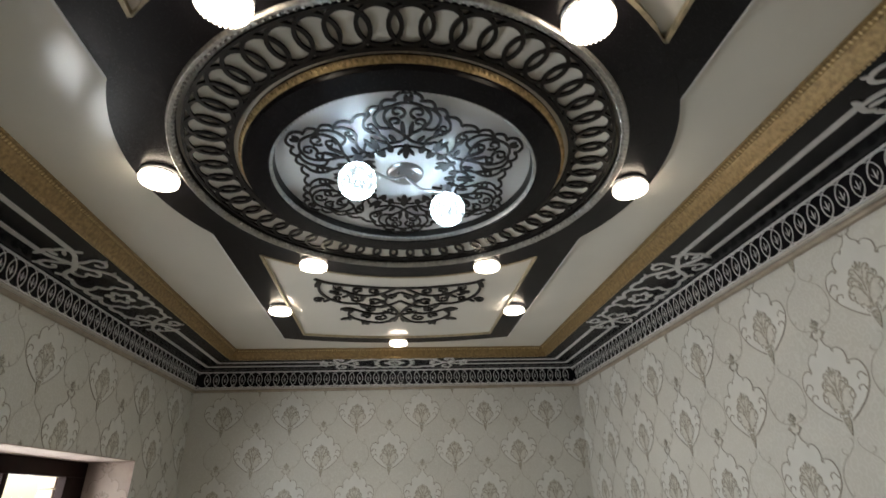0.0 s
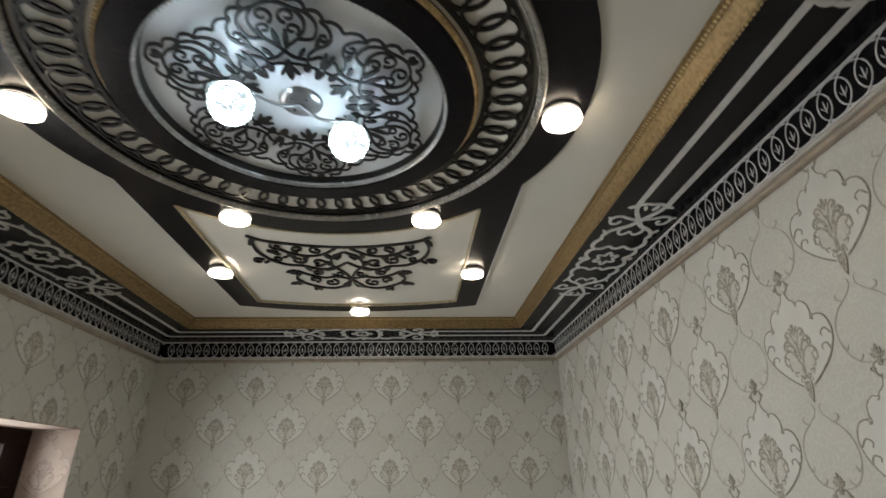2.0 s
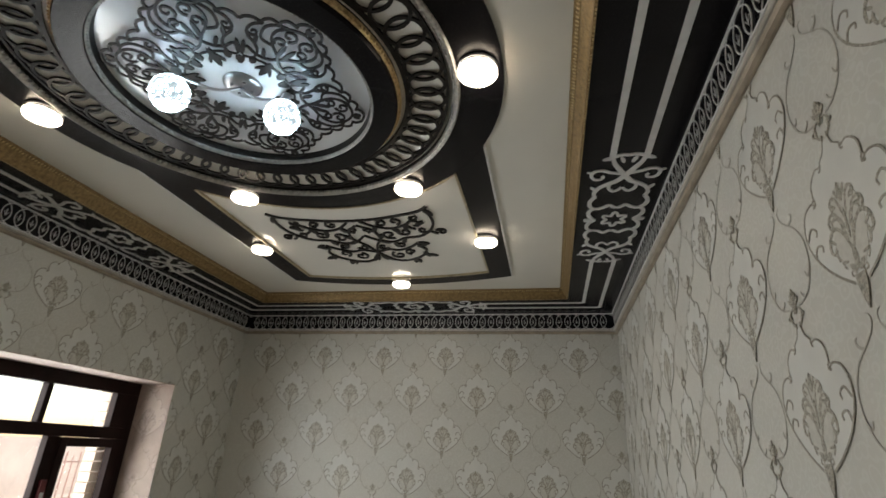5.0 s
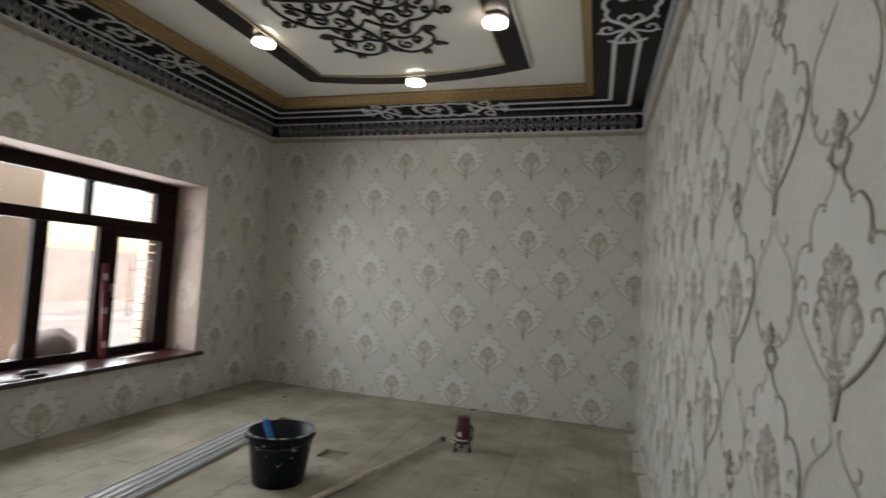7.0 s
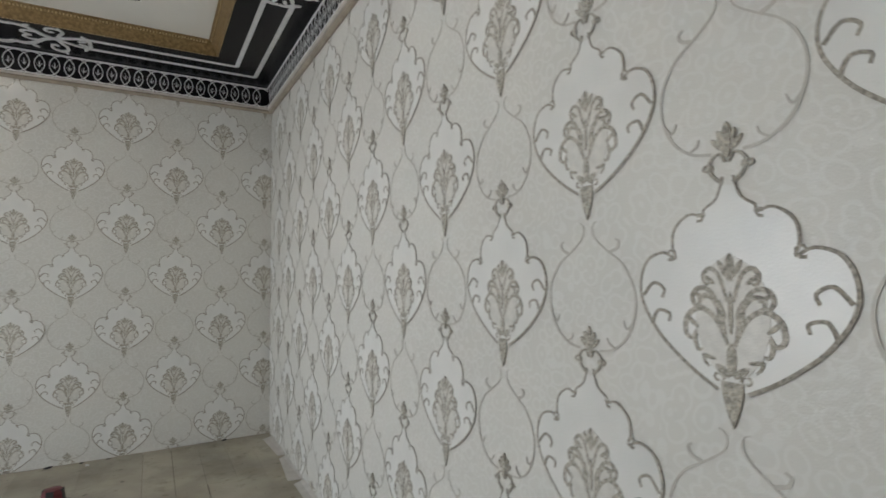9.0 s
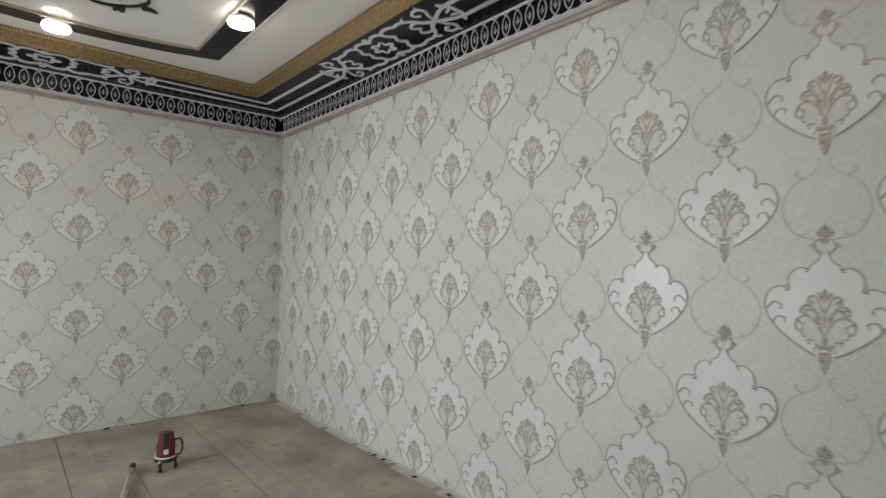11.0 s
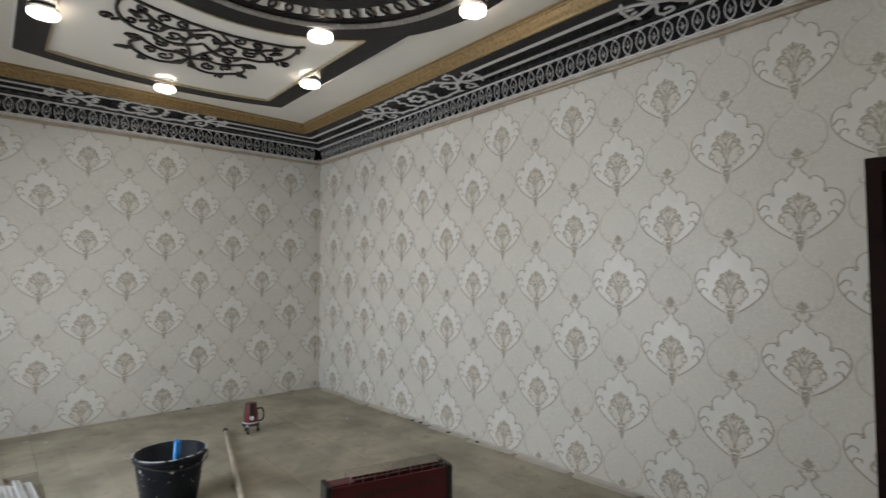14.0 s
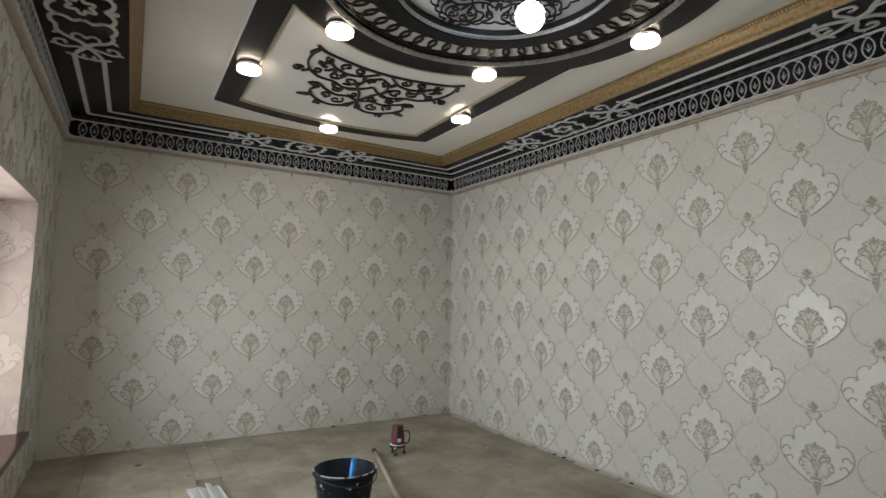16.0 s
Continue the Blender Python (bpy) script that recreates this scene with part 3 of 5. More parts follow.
tagged(part("trim_cornice", around([(0.036, HC + 0.018), (0.038, HC + 0.03), (0.040, HC + 0.11), (0.048, ZF - 0.012), (0.058, ZF), (GO, ZF), (GO, ZF - 0.004), (GO + 0.010, ZF - 0.004)]), BLACK),
       "black lacquered upright band and flat frieze round the ceiling", "cornice", kind="structure")
tagged(part("trim_gold_cornice", around([(GO, ZF - 0.004), (GO + 0.004, ZF - 0.012), (GO + 0.012, ZF - 0.012), (GO + 0.015, ZF - 0.002), (GO + 0.018, ZF + 0.006), (GO + 0.030, ZF + 0.022), (GO + 0.046, ZF + 0.050), (GO + 0.050, ZF + 0.060),
                                           (GO + 0.056, ZF + 0.062), (GO + 0.060, ZF + 0.070), (GI, ZF + 0.074), (GI + 0.002, ZF + 0.09)]), GOLDB),
       "gilt stepped moulding round the white ceiling field", "cornice", kind="structure")


def side_frame(side):
    """Length of a side and a function from (along, distance from wall, height) to the room."""
    if side == "north":
        return W - XL, lambda s, d, z: (XL + s, -deep(d), z)
    if side == "south":
        return W - XL, lambda s, d, z: (XL + s, -L + deep(d), z)
    if side == "east":
        return L, lambda s, d, z: (W - d, -s, z)
    return L, lambda s, d, z: (XL + d, -s, z)


def cove(v):
    """Point of the upright band's face at v metres up."""
    t = max(0.0, min(1.0, v / 0.172))
    return 0.040 + 0.007 * t ** 2, HC + 0.024 + 0.172 * t


def cove_loops(side):
    """Overlapping ovals with a small barbed spear in each overlap, between two thin rails."""
    ln, to = side_frame(side)
    bm = bmesh.new()
    def put(u, v, h):
        d, z = cove(v)
        return to(u, d + h, z)
    n = round((ln - 0.10) / 0.0915)
    p = (ln - 0.10) / n
    for i in range(n):
        u = 0.05 + p * (i + 0.5)
        ribbon(bm, [Vector((u + 0.077 * math.cos(t), 0.084 + 0.079 * math.sin(t))) for t in (2 * math.pi * k / 20 for k in range(20))], 0.0056, put, 0.003 + 0.0004 * (i % 2), closed=True)
        if i + 1 < n:
            u += p / 2
            leaf(bm, (u, 0.056), 90, 0.054, 0.005, put, 0.003)
            for sx in (1, -1):
                ribbon(bm, spline([(u, 0.066), (u + sx * 0.011, 0.076), (u + sx * 0.017, 0.090)], 3), 0.0040, put, 0.0032, 0.7)
    for v, w in ((0.003, 0.010), (0.166, 0.013)):
        ribbon(bm, [Vector((0.045 + (ln - 0.09) * k / 4, v)) for k in range(5)], w, put, 0.0062)
    return bm


for side in ("north", "east", "west", "south"):
    tagged(part("trim_loops_" + side, cove_loops(side), SILVER), "silver interlaced loop lattice along the black cove", "cornice", kind="structure")


def frieze_motif(bm, put, c):
    """A flower in scalloped bands, crossed stems with volutes at both ends and bracketed line ends."""
    h, mid = 0.006, (LO + LI) / 2
    fl = [Vector((c + (0.068 + 0.020 * math.cos(6 * t)) * math.cos(t) * 1.15, mid + (0.062 + 0.017 * math.cos(6 * t)) * math.sin(t))) for t in (2 * math.pi * k / 60 for k in range(60))]
    ribbon(bm, fl, 0.020, put, h, closed=True)
    for su in (1, -1):
        for sv in (1, -1):
            def q(u, v, hh):
                return put(c + su * u, mid + sv * v, hh)
            # bracket between the two line ends, with a pointed serif
            ribbon(bm, spline([(0.735, 0.100), (0.765, 0.062), (0.775, 0.030), (0.768, 0.0)], 4), 0.024, q, h)
            leaf(bm, (0.752, 0.075), 112, 0.062, 0.026, q, h + 0.0004)
            leaf(bm, (0.700, 0.020), 20, 0.060, 0.022, q, h + 0.0007)
            # stem down to the crossing and out into the first lobe
            ribbon(bm, spline([(0.742, 0.078), (0.690, 0.066), (0.630, 0.036), (0.560, 0.0)], 5), 0.027, q, h + 0.0006, wfun=lambda t: 0.75 + 0.45 * t)
            ribbon(bm, spline([(0.560, 0.0), (0.500, 0.040), (0.470, 0.085), (0.425, 0.130), (0.365, 0.150), (0.320, 0.140)], 5), 0.026, q, h + 0.0003, wfun=lambda t: 1.25 - 0.45 * t)
            leaf(bm, (0.400, 0.140), 35, 0.060, 0.022, q, h + 0.0005)
            # volute
            ribbon(bm, spline([(0.585, 0.018), (0.600, 0.075), (0.625, 0.125), (0.615, 0.165), (0.575, 0.178), (0.535, 0.160), (0.530, 0.128), (0.555, 0.112), (0.572, 0.125)], 5), 0.023, q, h + 0.0002, 0.35)
            leaf(bm, (0.600, 0.168), 70, 0.040, 0.018, q, h + 0.0004)
            # tongue with a cusp, then two scallops towards the flower
            ribbon(bm, spline([(0.475, 0.070), (0.420, 0.072), (0.385, 0.045), (0.400, 0.018), (0.435, 0.0)], 5), 0.020, q, h + 0.0001, 0.2)
            ribbon(bm, spline([(0.320, 0.140), (0.262, 0.165), (0.200, 0.160), (0.165, 0.128), (0.172, 0.088), (0.205, 0.050), (0.180, 0.020), (0.172, 0.0)], 5), 0.025, q, h + 0.0004)
            ribbon(bm, spline([(0.170, 0.130), (0.130, 0.160), (0.075, 0.162), (0.030, 0.142), (0.0, 0.120)], 5), 0.025, q, h + 0.0002)
            leaf(bm, (0.018, 0.132), 100, 0.058, 0.024, q, h + 0.0005)


def frieze(side):
    ln, to = side_frame(side)
    bm = bmesh.new()
    def put(u, v, h):
        return to(u, v, ZF - h)
    short = side in ("north", "south")
    cs = [ln / 2 + 0.02] if short else [ln / 2 - 1.43, ln / 2 + 1.43]
    for c in cs:
        frieze_motif(bm, put, c)
    for d in (LO, LI):
        e = d if short else deep(d)
        stops = [e] + [x for c in cs for x in (c - 0.745, c + 0.745)] + [ln - e]
        for a, b in zip(stops[::2], stops[1::2]):
            ribbon(bm, [Vector((a + (b - a) * k / 3, d)) for k in range(4)], 0.032, put, 0.005)
    return bm


for side in ("north", "east", "west", "south"):
    tagged(part("trim_frieze_" + side, frieze(side), SILVER), "silver double lines and scroll ornament on the black frieze", "cornice", kind="structure")


def gold_keys(side):
    """Raised scrolled blocks along the gilt slope, a row of pearls below and a ribbed edge above."""
    ln, to = side_frame(side)
    verts, faces = [], []
    e = GI + 0.01 if side in ("north", "south") else deep(GI) + 0.01
    def block(s, w, lo, hi, out):
        b = len(verts)
        for du in (-w, w):
            for d, z in ((lo[0], lo[1]), (hi[0], hi[1]), (hi[0] - out, hi[1] - out), (lo[0] - out, lo[1] - out)):
                verts.append(to(s + du, d, z))
        faces.extend([(b, b + 1, b + 5, b + 4), (b + 2, b + 3, b + 7, b + 6), (b + 1, b + 2, b + 6, b + 5), (b + 3, b, b + 4, b + 7), (b, b + 3, b + 2, b + 1), (b + 4, b + 5, b + 6, b + 7)])
    n = int((ln - 2 * e) / 0.042)
    for i in range(n):
        s = e + (ln - 2 * e) * (i + 0.5) / n
        block(s, 0.012, (GO + 0.024, ZF + 0.016), (GO + 0.042, ZF + 0.044), 0.007)
        block(s + 0.021, 0.004, (GO + 0.022, ZF + 0.012), (GO + 0.044, ZF + 0.048), 0.005)
    n = int((ln - 2 * e) / 0.020)
    for i in range(n):
        s = e + (ln - 2 * e) * (i + 0.5) / n
        block(s, 0.006, (GO + 0.006, ZF - 0.010), (GO + 0.013, ZF - 0.008), 0.004)
        block(s, 0.004, (GO + 0.057, ZF + 0.063), (GO + 0.066, ZF + 0.070), 0.003)
    me = bpy.data.meshes.new("gold_keys")
    me.from_pydata(verts, [], faces)
    me.materials.append(GOLD)
    return tagged(new("trim_gold_keys_" + side, me), "raised gilt key pattern along the moulding", "cornice", kind="structure")


for side in ("north", "east", "west", "south"):
    gold_keys(side)

# ---------------------------------------------------------------- ceiling lamps
def lamp():
    ob = thing("ceiling_lamp", "round crystal downlight glowing warm white on the black plate", "ceiling lamp", "round ceiling downlights")
    bm = bmesh.new()
    lathe(bm, [(0.0001, 0.002), (0.080, 0.002), (0.086, -0.004), (0.085, -0.012), (0.078, -0.014)], 32)
    part("housing", bm, STEEL, ob, "chrome housing")
    bm = bmesh.new()
    lathe(bm, [(0.074, -0.012), (0.075, -0.022), (0.078, -0.024)], 32)
    part("dark_band", bm, DARK, ob, "dark band above the crystals")
    bm = bmesh.new()
    for i in range(32):
        a = 2 * math.pi * i / 32
        bmesh.ops.create_icosphere(bm, subdivisions=1, radius=1, matrix=Matrix.Translation((0.078 * math.cos(a), 0.078 * math.sin(a), -0.036)) @ Matrix.Rotation(a, 4, "Z") @ Matrix.Diagonal((0.008, 0.0075, 0.016, 1)))
    part("crystal_ring", bm, CRYSTAL, ob, "faceted crystal ring")
    bm = bmesh.new()
    lathe(bm, [(0.072, -0.014), (0.071, -0.046), (0.058, -0.054), (0.0001, -0.056)], 32)
    part("diffuser", bm, WARM, ob, "glowing diffuser")
    return ob


spots = [(1.195 * math.cos(math.pi / 3 * k), 1.195 * math.sin(math.pi / 3 * k)) for k in range(6)]
spots += [(sx * 1.0, sv * 1.985) for sx in (1, -1) for sv in (1, -1)] + [(0.0, 3.02), (0.0, -3.02)]
first = lamp()
first.matrix_world = pose(CX + K * spots[0][0], CY + K * spots[0][1], ZP)
for u, v in spots[1:]:
    copy_thing(first, pose(CX + K * u, CY + K * v, ZP))

# chandelier
chandelier = thing("chandelier", "small crystal ceiling light with two glowing bubble-glass globes", "chandelier")
bm = bmesh.new()
lathe(bm, [(0.0001, -0.02), (0.06, -0.02), (0.085, -0.012), (0.09, 0.0)], 40, (CX, CY, ZD))
part("base_plate", bm, STEEL, chandelier, "polished chrome base")
for k in range(4):
    a = math.pi / 4 + k * math.pi / 2
    bm = bmesh.new()
    cyl(bm, (CX + 0.045 * math.cos(a), CY + 0.045 * math.sin(a), ZD - 0.02), (CX + 0.045 * math.cos(a), CY + 0.045 * math.sin(a), ZD - 0.032), 0.007)
    part("screw", bm, STEEL, chandelier)
for gx, gy in ((2.135, -3.975), (2.548, -3.748)):
    bm = bmesh.new()
    P = [Vector((CX, CY, ZD - 0.02)), Vector((CX + (gx - CX) * 0.4, CY + (gy - CY) * 0.4, ZD - 0.075)), Vector((gx, gy, ZD - 0.065))]
    pts = spline([tuple(p) for p in P], 6)
    tube(bm, pts, 0.007)
    arm = part("arm", bm, STEEL, chandelier, "thin chrome arm")
    bm = bmesh.new()
    cyl(bm, (gx, gy, ZD - 0.04), (gx, gy, ZD - 0.095), 0.022, 0.026, 16)
    part("socket", bm, STEEL, arm)
    bm = bmesh.new()
    bmesh.ops.create_icosphere(bm, subdivisions=4, radius=0.081, matrix=Matrix.Translation((gx, gy, ZD - 0.165)))
    for v in bm.verts:
        n0 = (v.co - Vector((gx, gy, ZD - 0.165))).normalized()
        v.co += n0 * 0.006 * abs(noise.noise(n0 * 7.0))
    for f in bm.faces:
        f.smooth = False
    part("globe", bm, COOL, chandelier, "bubbled glass globe glowing cool white")

# ---------------------------------------------------------------- window
window = thing("window_1", "dark brown window with three top lights and four lower panes", "window", kind="structure")
XF = -0.21
Y0, Y1, Z0, Z1 = WIN
ZT0, ZT1 = 1.625, 1.722                  # transom
bm = boxes((XF - 0.07, XF, Y0, Y1, Z1 - 0.120, Z1 - 0.001), (XF - 0.07, XF, Y0, Y1, Z0 + 0.02, Z0 + 0.095), (XF - 0.07, XF, Y0, Y0 + 0.08, Z0 + 0.095, Z1 - 0.120),
           (XF - 0.07, XF, Y1 - 0.08, Y1, Z0 + 0.095, Z1 - 0.120), (XF - 0.065, XF + 0.004, Y0 + 0.08, Y1 - 0.08, ZT0, ZT1), bev=0.006)
part("window_frame", bm, BROWN, window)
tops = [(Y0 + 0.08, -2.785), (-2.735, -2.005), (-1.955, -1.29)]
lows = [(-3.43, -3.055, 0.535, 1.55), (-2.885, -2.42, 0.55, ZT0), (-2.305, -1.865, 0.55, ZT0), (-1.685, -1.215, 0.545, 1.55)]
for a, b in ((-2.785, -2.735), (-2.005, -1.955), (-1.29, Y1 - 0.08)):
    part("mullion", boxes((XF - 0.06, XF + 0.002, a, b, ZT1, Z1 - 0.120), bev=0.005), BROWN, window)
for a, b in ((-2.985, -2.885), (-2.42, -2.305), (-1.865, -1.755)):
    part("mullion", boxes((XF - 0.06, XF + 0.002, a, b, Z0 + 0.095, ZT0), bev=0.005), BROWN, window)
for a, b, c, d, e0, e1 in ((-1.685, -1.215, 0.545, 1.55, -1.755, Y1 - 0.081), (-3.43, -3.055, 0.535, 1.55, Y0 + 0.081, -2.985)):
    sash = part("sash", boxes((XF - 0.05, XF + 0.02, e0, a, 0.50, ZT0 - 0.002), (XF - 0.05, XF + 0.02, b, e1, 0.50, ZT0 - 0.002), (XF - 0.05, XF + 0.02, a, b, d, ZT0 - 0.002), (XF - 0.05, XF + 0.02, a, b, 0.50, c), bev=0.006), BROWN, window)
    part("handle", boxes((XF + 0.02, XF + 0.035, (e0 + a) / 2 - 0.015, (e0 + a) / 2 + 0.015, 1.05, 1.12), (XF + 0.035, XF + 0.05, (e0 + a) / 2 - 0.008, (e0 + a) / 2 + 0.008, 1.0, 1.11), bev=0.003), STEEL, sash, "steel handle")
for a, b in tops:
    o = part("pane", boxes((XF - 0.038, XF - 0.030, a - 0.01, b + 0.01, ZT1 - 0.01, Z1 - 0.11)), GLASS, window); o.visible_shadow = False
for a, b, c, d in lows:
    o = part("pane", boxes((XF - 0.038, XF - 0.030, a - 0.01, b + 0.01, c - 0.01, d + 0.01)), GLASS, window); o.visible_shadow = False
reveal = tagged(part("trim_reveal", boxes((XF, XL - 0.002, Y1 - 0.004, Y1 + 0.006, Z0, Z1), (XF, XL - 0.002, Y0 - 0.006, Y0 + 0.004, Z0, Z1), (XF, XL - 0.002, Y0, Y1, Z1 - 0.006, Z1 + 0.006)), PINKLIT),
       "wallpapered lining of the window opening, coloured pink as by bounced sunlight", "reveal", kind="structure")
tagged(part("window_sill", boxes((XF - 0.02, XL + 0.065, Y0 - 0.06, Y1 + 0.06, Z0 - 0.01, Z0 + 0.03), bev=0.008), SILLM), "polished dark red-brown wooden window sill", "window sill", kind="structure")

# ---------------------------------------------------------------- door
door = thing("door_1", "dark brown door with an oval and shaped patterned glass", "door", kind="structure")
D0, D1, DZ = DOOR
bm = boxes((W - 0.015, W + 0.10, D1 - 0.055, D1 + 0.012, 0, DZ + 0.012), (W - 0.015, W + 0.10, D0 - 0.012, D0 + 0.055, 0, DZ + 0.012), (W - 0.015, W + 0.10, D0 + 0.055, D1 - 0.055, DZ - 0.055, DZ + 0.012), bev=0.004)
part("door_frame", bm, BROWN, door)


def door_leaf():
    """Leaf with an oval opening, built as a band of quads from the oval to the edge."""
    bm = bmesh.new()
    y0, y1, z0, z1 = D0 + 0.050, D1 - 0.050, 0.002, DZ - 0.050
    cy, cz_, ry, rz = (y0 + y1) / 2, 1.33, 0.237, 0.485
    angs = sorted({2 * math.pi * i / 48 for i in range(48)} | {math.atan2(z - cz_, y - cy) % (2 * math.pi) for y in (y0, y1) for z in (0.79, z1)})
    ins, outs, insb = [], [], []
    for a in angs:
        c, s = math.cos(a), math.sin(a)
        t = min(((y1 if c > 0 else y0) - cy) / c if abs(c) > 1e-9 else 1e9, ((z1 if s > 0 else 0.79) - cz_) / s if abs(s) > 1e-9 else 1e9)
        k = 1 / math.hypot(c / ry, s / rz)
        ins.append(bm.verts.new((W + 0.03, cy + k * c, cz_ + k * s))); insb.append(bm.verts.new((W + 0.07, cy + k * c, cz_ + k * s)))
        outs.append(bm.verts.new((W + 0.03, cy + t * c, cz_ + t * s)))
    for i in range(len(angs)):
        j = (i + 1) % len(angs)
        bm.faces.new((ins[i], outs[i], outs[j], ins[j])); bm.faces.new((ins[i], ins[j], insb[j], insb[i]))
    box(bm, W + 0.03, W + 0.07, y0, y1, z0, 0.42); box(bm, W + 0.03, W + 0.07, y0, y0 + 0.14, 0.42, 0.79); box(bm, W + 0.03, W + 0.07, y1 - 0.14, y1, 0.42, 0.79)
    return bm, (y0, y1, cy, cz_, ry, rz)


bm, (dy0, dy1, dcy, dcz, dry, drz) = door_leaf()
leaf_ob = part("door_leaf", bm, BROWN, door)
part("moulding", (lambda b: (ribbon(b, [Vector((dcy + (dry + 0.012) * math.cos(t), dcz + (drz + 0.012) * math.sin(t))) for t in (2 * math.pi * k / 48 for k in range(48))], 0.03, lambda u, v, h: (W + 0.03 - h, u, v), 0.010, closed=True), b)[1])(bmesh.new()), BROWN, leaf_ob)
BRONZE = mat("dull_bronze", (0.05, 0.042, 0.036), 0.4, 0.8)
handle = part("handle", boxes((W + 0.018, W + 0.031, dy1 - 0.068, dy1 - 0.028, 0.55, 0.82), bev=0.004), BRONZE, leaf_ob, "worn bronze handle plate")
part("lever", boxes((W - 0.03, W + 0.018, dy1 - 0.055, dy1 - 0.041, 0.735, 0.750), (W - 0.03, W - 0.018, dy1 - 0.155, dy1 - 0.041, 0.735, 0.750), bev=0.003), BRONZE, handle)
bm = bmesh.new()
cyl(bm, (W + 0.012, dy1 - 0.048, 0.63), (W + 0.019, dy1 - 0.048, 0.63), 0.012)
part("lock_cylinder", bm, STEEL, handle, "steel lock cylinder")
# rail between the two glasses, its lower edge curved like the oval
bm = bmesh.new()
ya, yb = dy0 + 0.141, dy1 - 0.141
low = [Vector((ya + (yb - ya) * k / 16, 0.755 - 0.085 * math.sin(math.pi * k / 16))) for k in range(17)]
for p, q in zip(low, low[1:]):
    for x in (W + 0.0305, W + 0.0445):
        bm.faces.new([bm.verts.new((x, p.x, p.y)), bm.verts.new((x, q.x, q.y)), bm.verts.new((x, q.x, 0.788)), bm.verts.new((x, p.x, 0.788))])
    bm.faces.new([bm.verts.new((W + 0.0305, p.x, p.y)), bm.verts.new((W + 0.0445, p.x, p.y)), bm.verts.new((W + 0.0445, q.x, q.y)), bm.verts.new((W + 0.0305, q.x, q.y))])
part("curved_rail", bm, BROWN, leaf_ob)


def frosted(name, pale, slot_col):
    m = bpy.data.materials.new(name)
    m.use_nodes = True
    n, l = m.node_tree.nodes, m.node_tree.links
    n.remove(n["Principled BSDF"])
    tc = n.new("ShaderNodeTexCoord"); sx = n.new("ShaderNodeSeparateXYZ")
    l.new(tc.outputs["Object"], sx.inputs[0])
    def calc(op, a, b, c=None):
        k = n.new("ShaderNodeMath"); k.operation = op
        for i, v in enumerate((a, b) if c is None else (a, b, c)):
            if isinstance(v, (int, float)):
                k.inputs[i].default_value = v
            else:
                l.new(v, k.inputs[i])
        return k.outputs[0]
    # basket weave: columns of upright slots, every other column shifted by half a step
    col = calc("ADD", calc("DIVIDE", sx.outputs[1], 0.066), 200.0)
    shift = calc("MULTIPLY", calc("MODULO", calc("FLOOR", col, 0.0), 2.0), 0.5)
    row = calc("FRACT", calc("ADD", calc("DIVIDE", sx.outputs[2], 0.100), shift), 0.0)
    slot = calc("MULTIPLY", calc("LESS_THAN", calc("FRACT", col, 0.0), 0.50), calc("LESS_THAN", row, 0.64))
    nz = n.new("ShaderNodeTexNoise"); nz.inputs["Scale"].default_value = 30.0
    l.new(tc.outputs["Object"], nz.inputs["Vector"])
    br = n.new("ShaderNodeMix"); br.data_type = "RGBA"
    br.inputs["A"].default_value = (*pale, 1); br.inputs["B"].default_value = (*slot_col, 1)
    l.new(calc("MULTIPLY", slot, calc("ADD", calc("MULTIPLY", nz.outputs[0], 0.5), 0.6)), br.inputs["Factor"])
    tr = n.new("ShaderNodeBsdfTranslucent"); gl = n.new("ShaderNodeBsdfGlossy"); gl.inputs["Roughness"].default_value = 0.15
    l.new(br.outputs["Result"], tr.inputs[0])
    mx = n.new("ShaderNodeMixShader"); mx.inputs[0].default_value = 0.06
    l.new(tr.outputs[0], mx.inputs[1]); l.new(gl.outputs[0], mx.inputs[2]); l.new(mx.outputs[0], n["Material Output"].inputs[0])
    return m


FROST = frosted("patterned_glass", (0.92, 0.86, 0.76), (0.40, 0.32, 0.26))
FROSTB = frosted("brown_patterned_glass", (0.40, 0.27, 0.20), (0.17, 0.10, 0.075))
bm = bmesh.new()
flat(bm, [Vector((dcy + (dry + 0.01) * math.cos(t), dcz + (drz + 0.01) * math.sin(t))) for t in (2 * math.pi * k / 40 for k in range(40))], lambda u, v, h: (W + 0.05, u, v), 0)
part("oval_glass", bm, FROST, leaf_ob, "backlit glass with a woven pattern")
part("lower_glass", boxes((W + 0.046, W + 0.052, dy0 + 0.13, dy1 - 0.13, 0.41, 0.80)), FROSTB, leaf_ob, "brown backlit glass with a woven pattern")

# ---------------------------------------------------------------- outdoors
tagged(part("ground", boxes((-400, -0.29, -400, 400, -0.6, -0.35), (W + 0.2, 400, -400, 400, -0.6, -0.35)), DAYW), "pale sunlit dusty yard ground", "ground", kind="structure")
col = tagged(part("porch_column", boxes((-1.15, -0.85, -2.56, -1.92, -0.35, 3.4), (-1.20, -0.80, -2.61, -1.87, -0.35, 0.2), bev=0.02), COLUMN), "beige plastered porch column outside the window", "column")
tagged(part("brick_pier", boxes(*[(-0.41, -0.295, -1.27 + 0.004 * (k % 2), -0.68, -0.35 + 0.085 * k, -0.35 + 0.085 * k + 0.075) for k in range(42)], bev=0.004), COLUMN), "pale brick pier beside the window outside", "pier")
tagged(part("yard_wall", boxes((-14.3, -14.0, -30, 30, -0.35, 1.55)), DAYW), "pale sunlit yard wall beyond the window", "wall")
bm = bmesh.new()
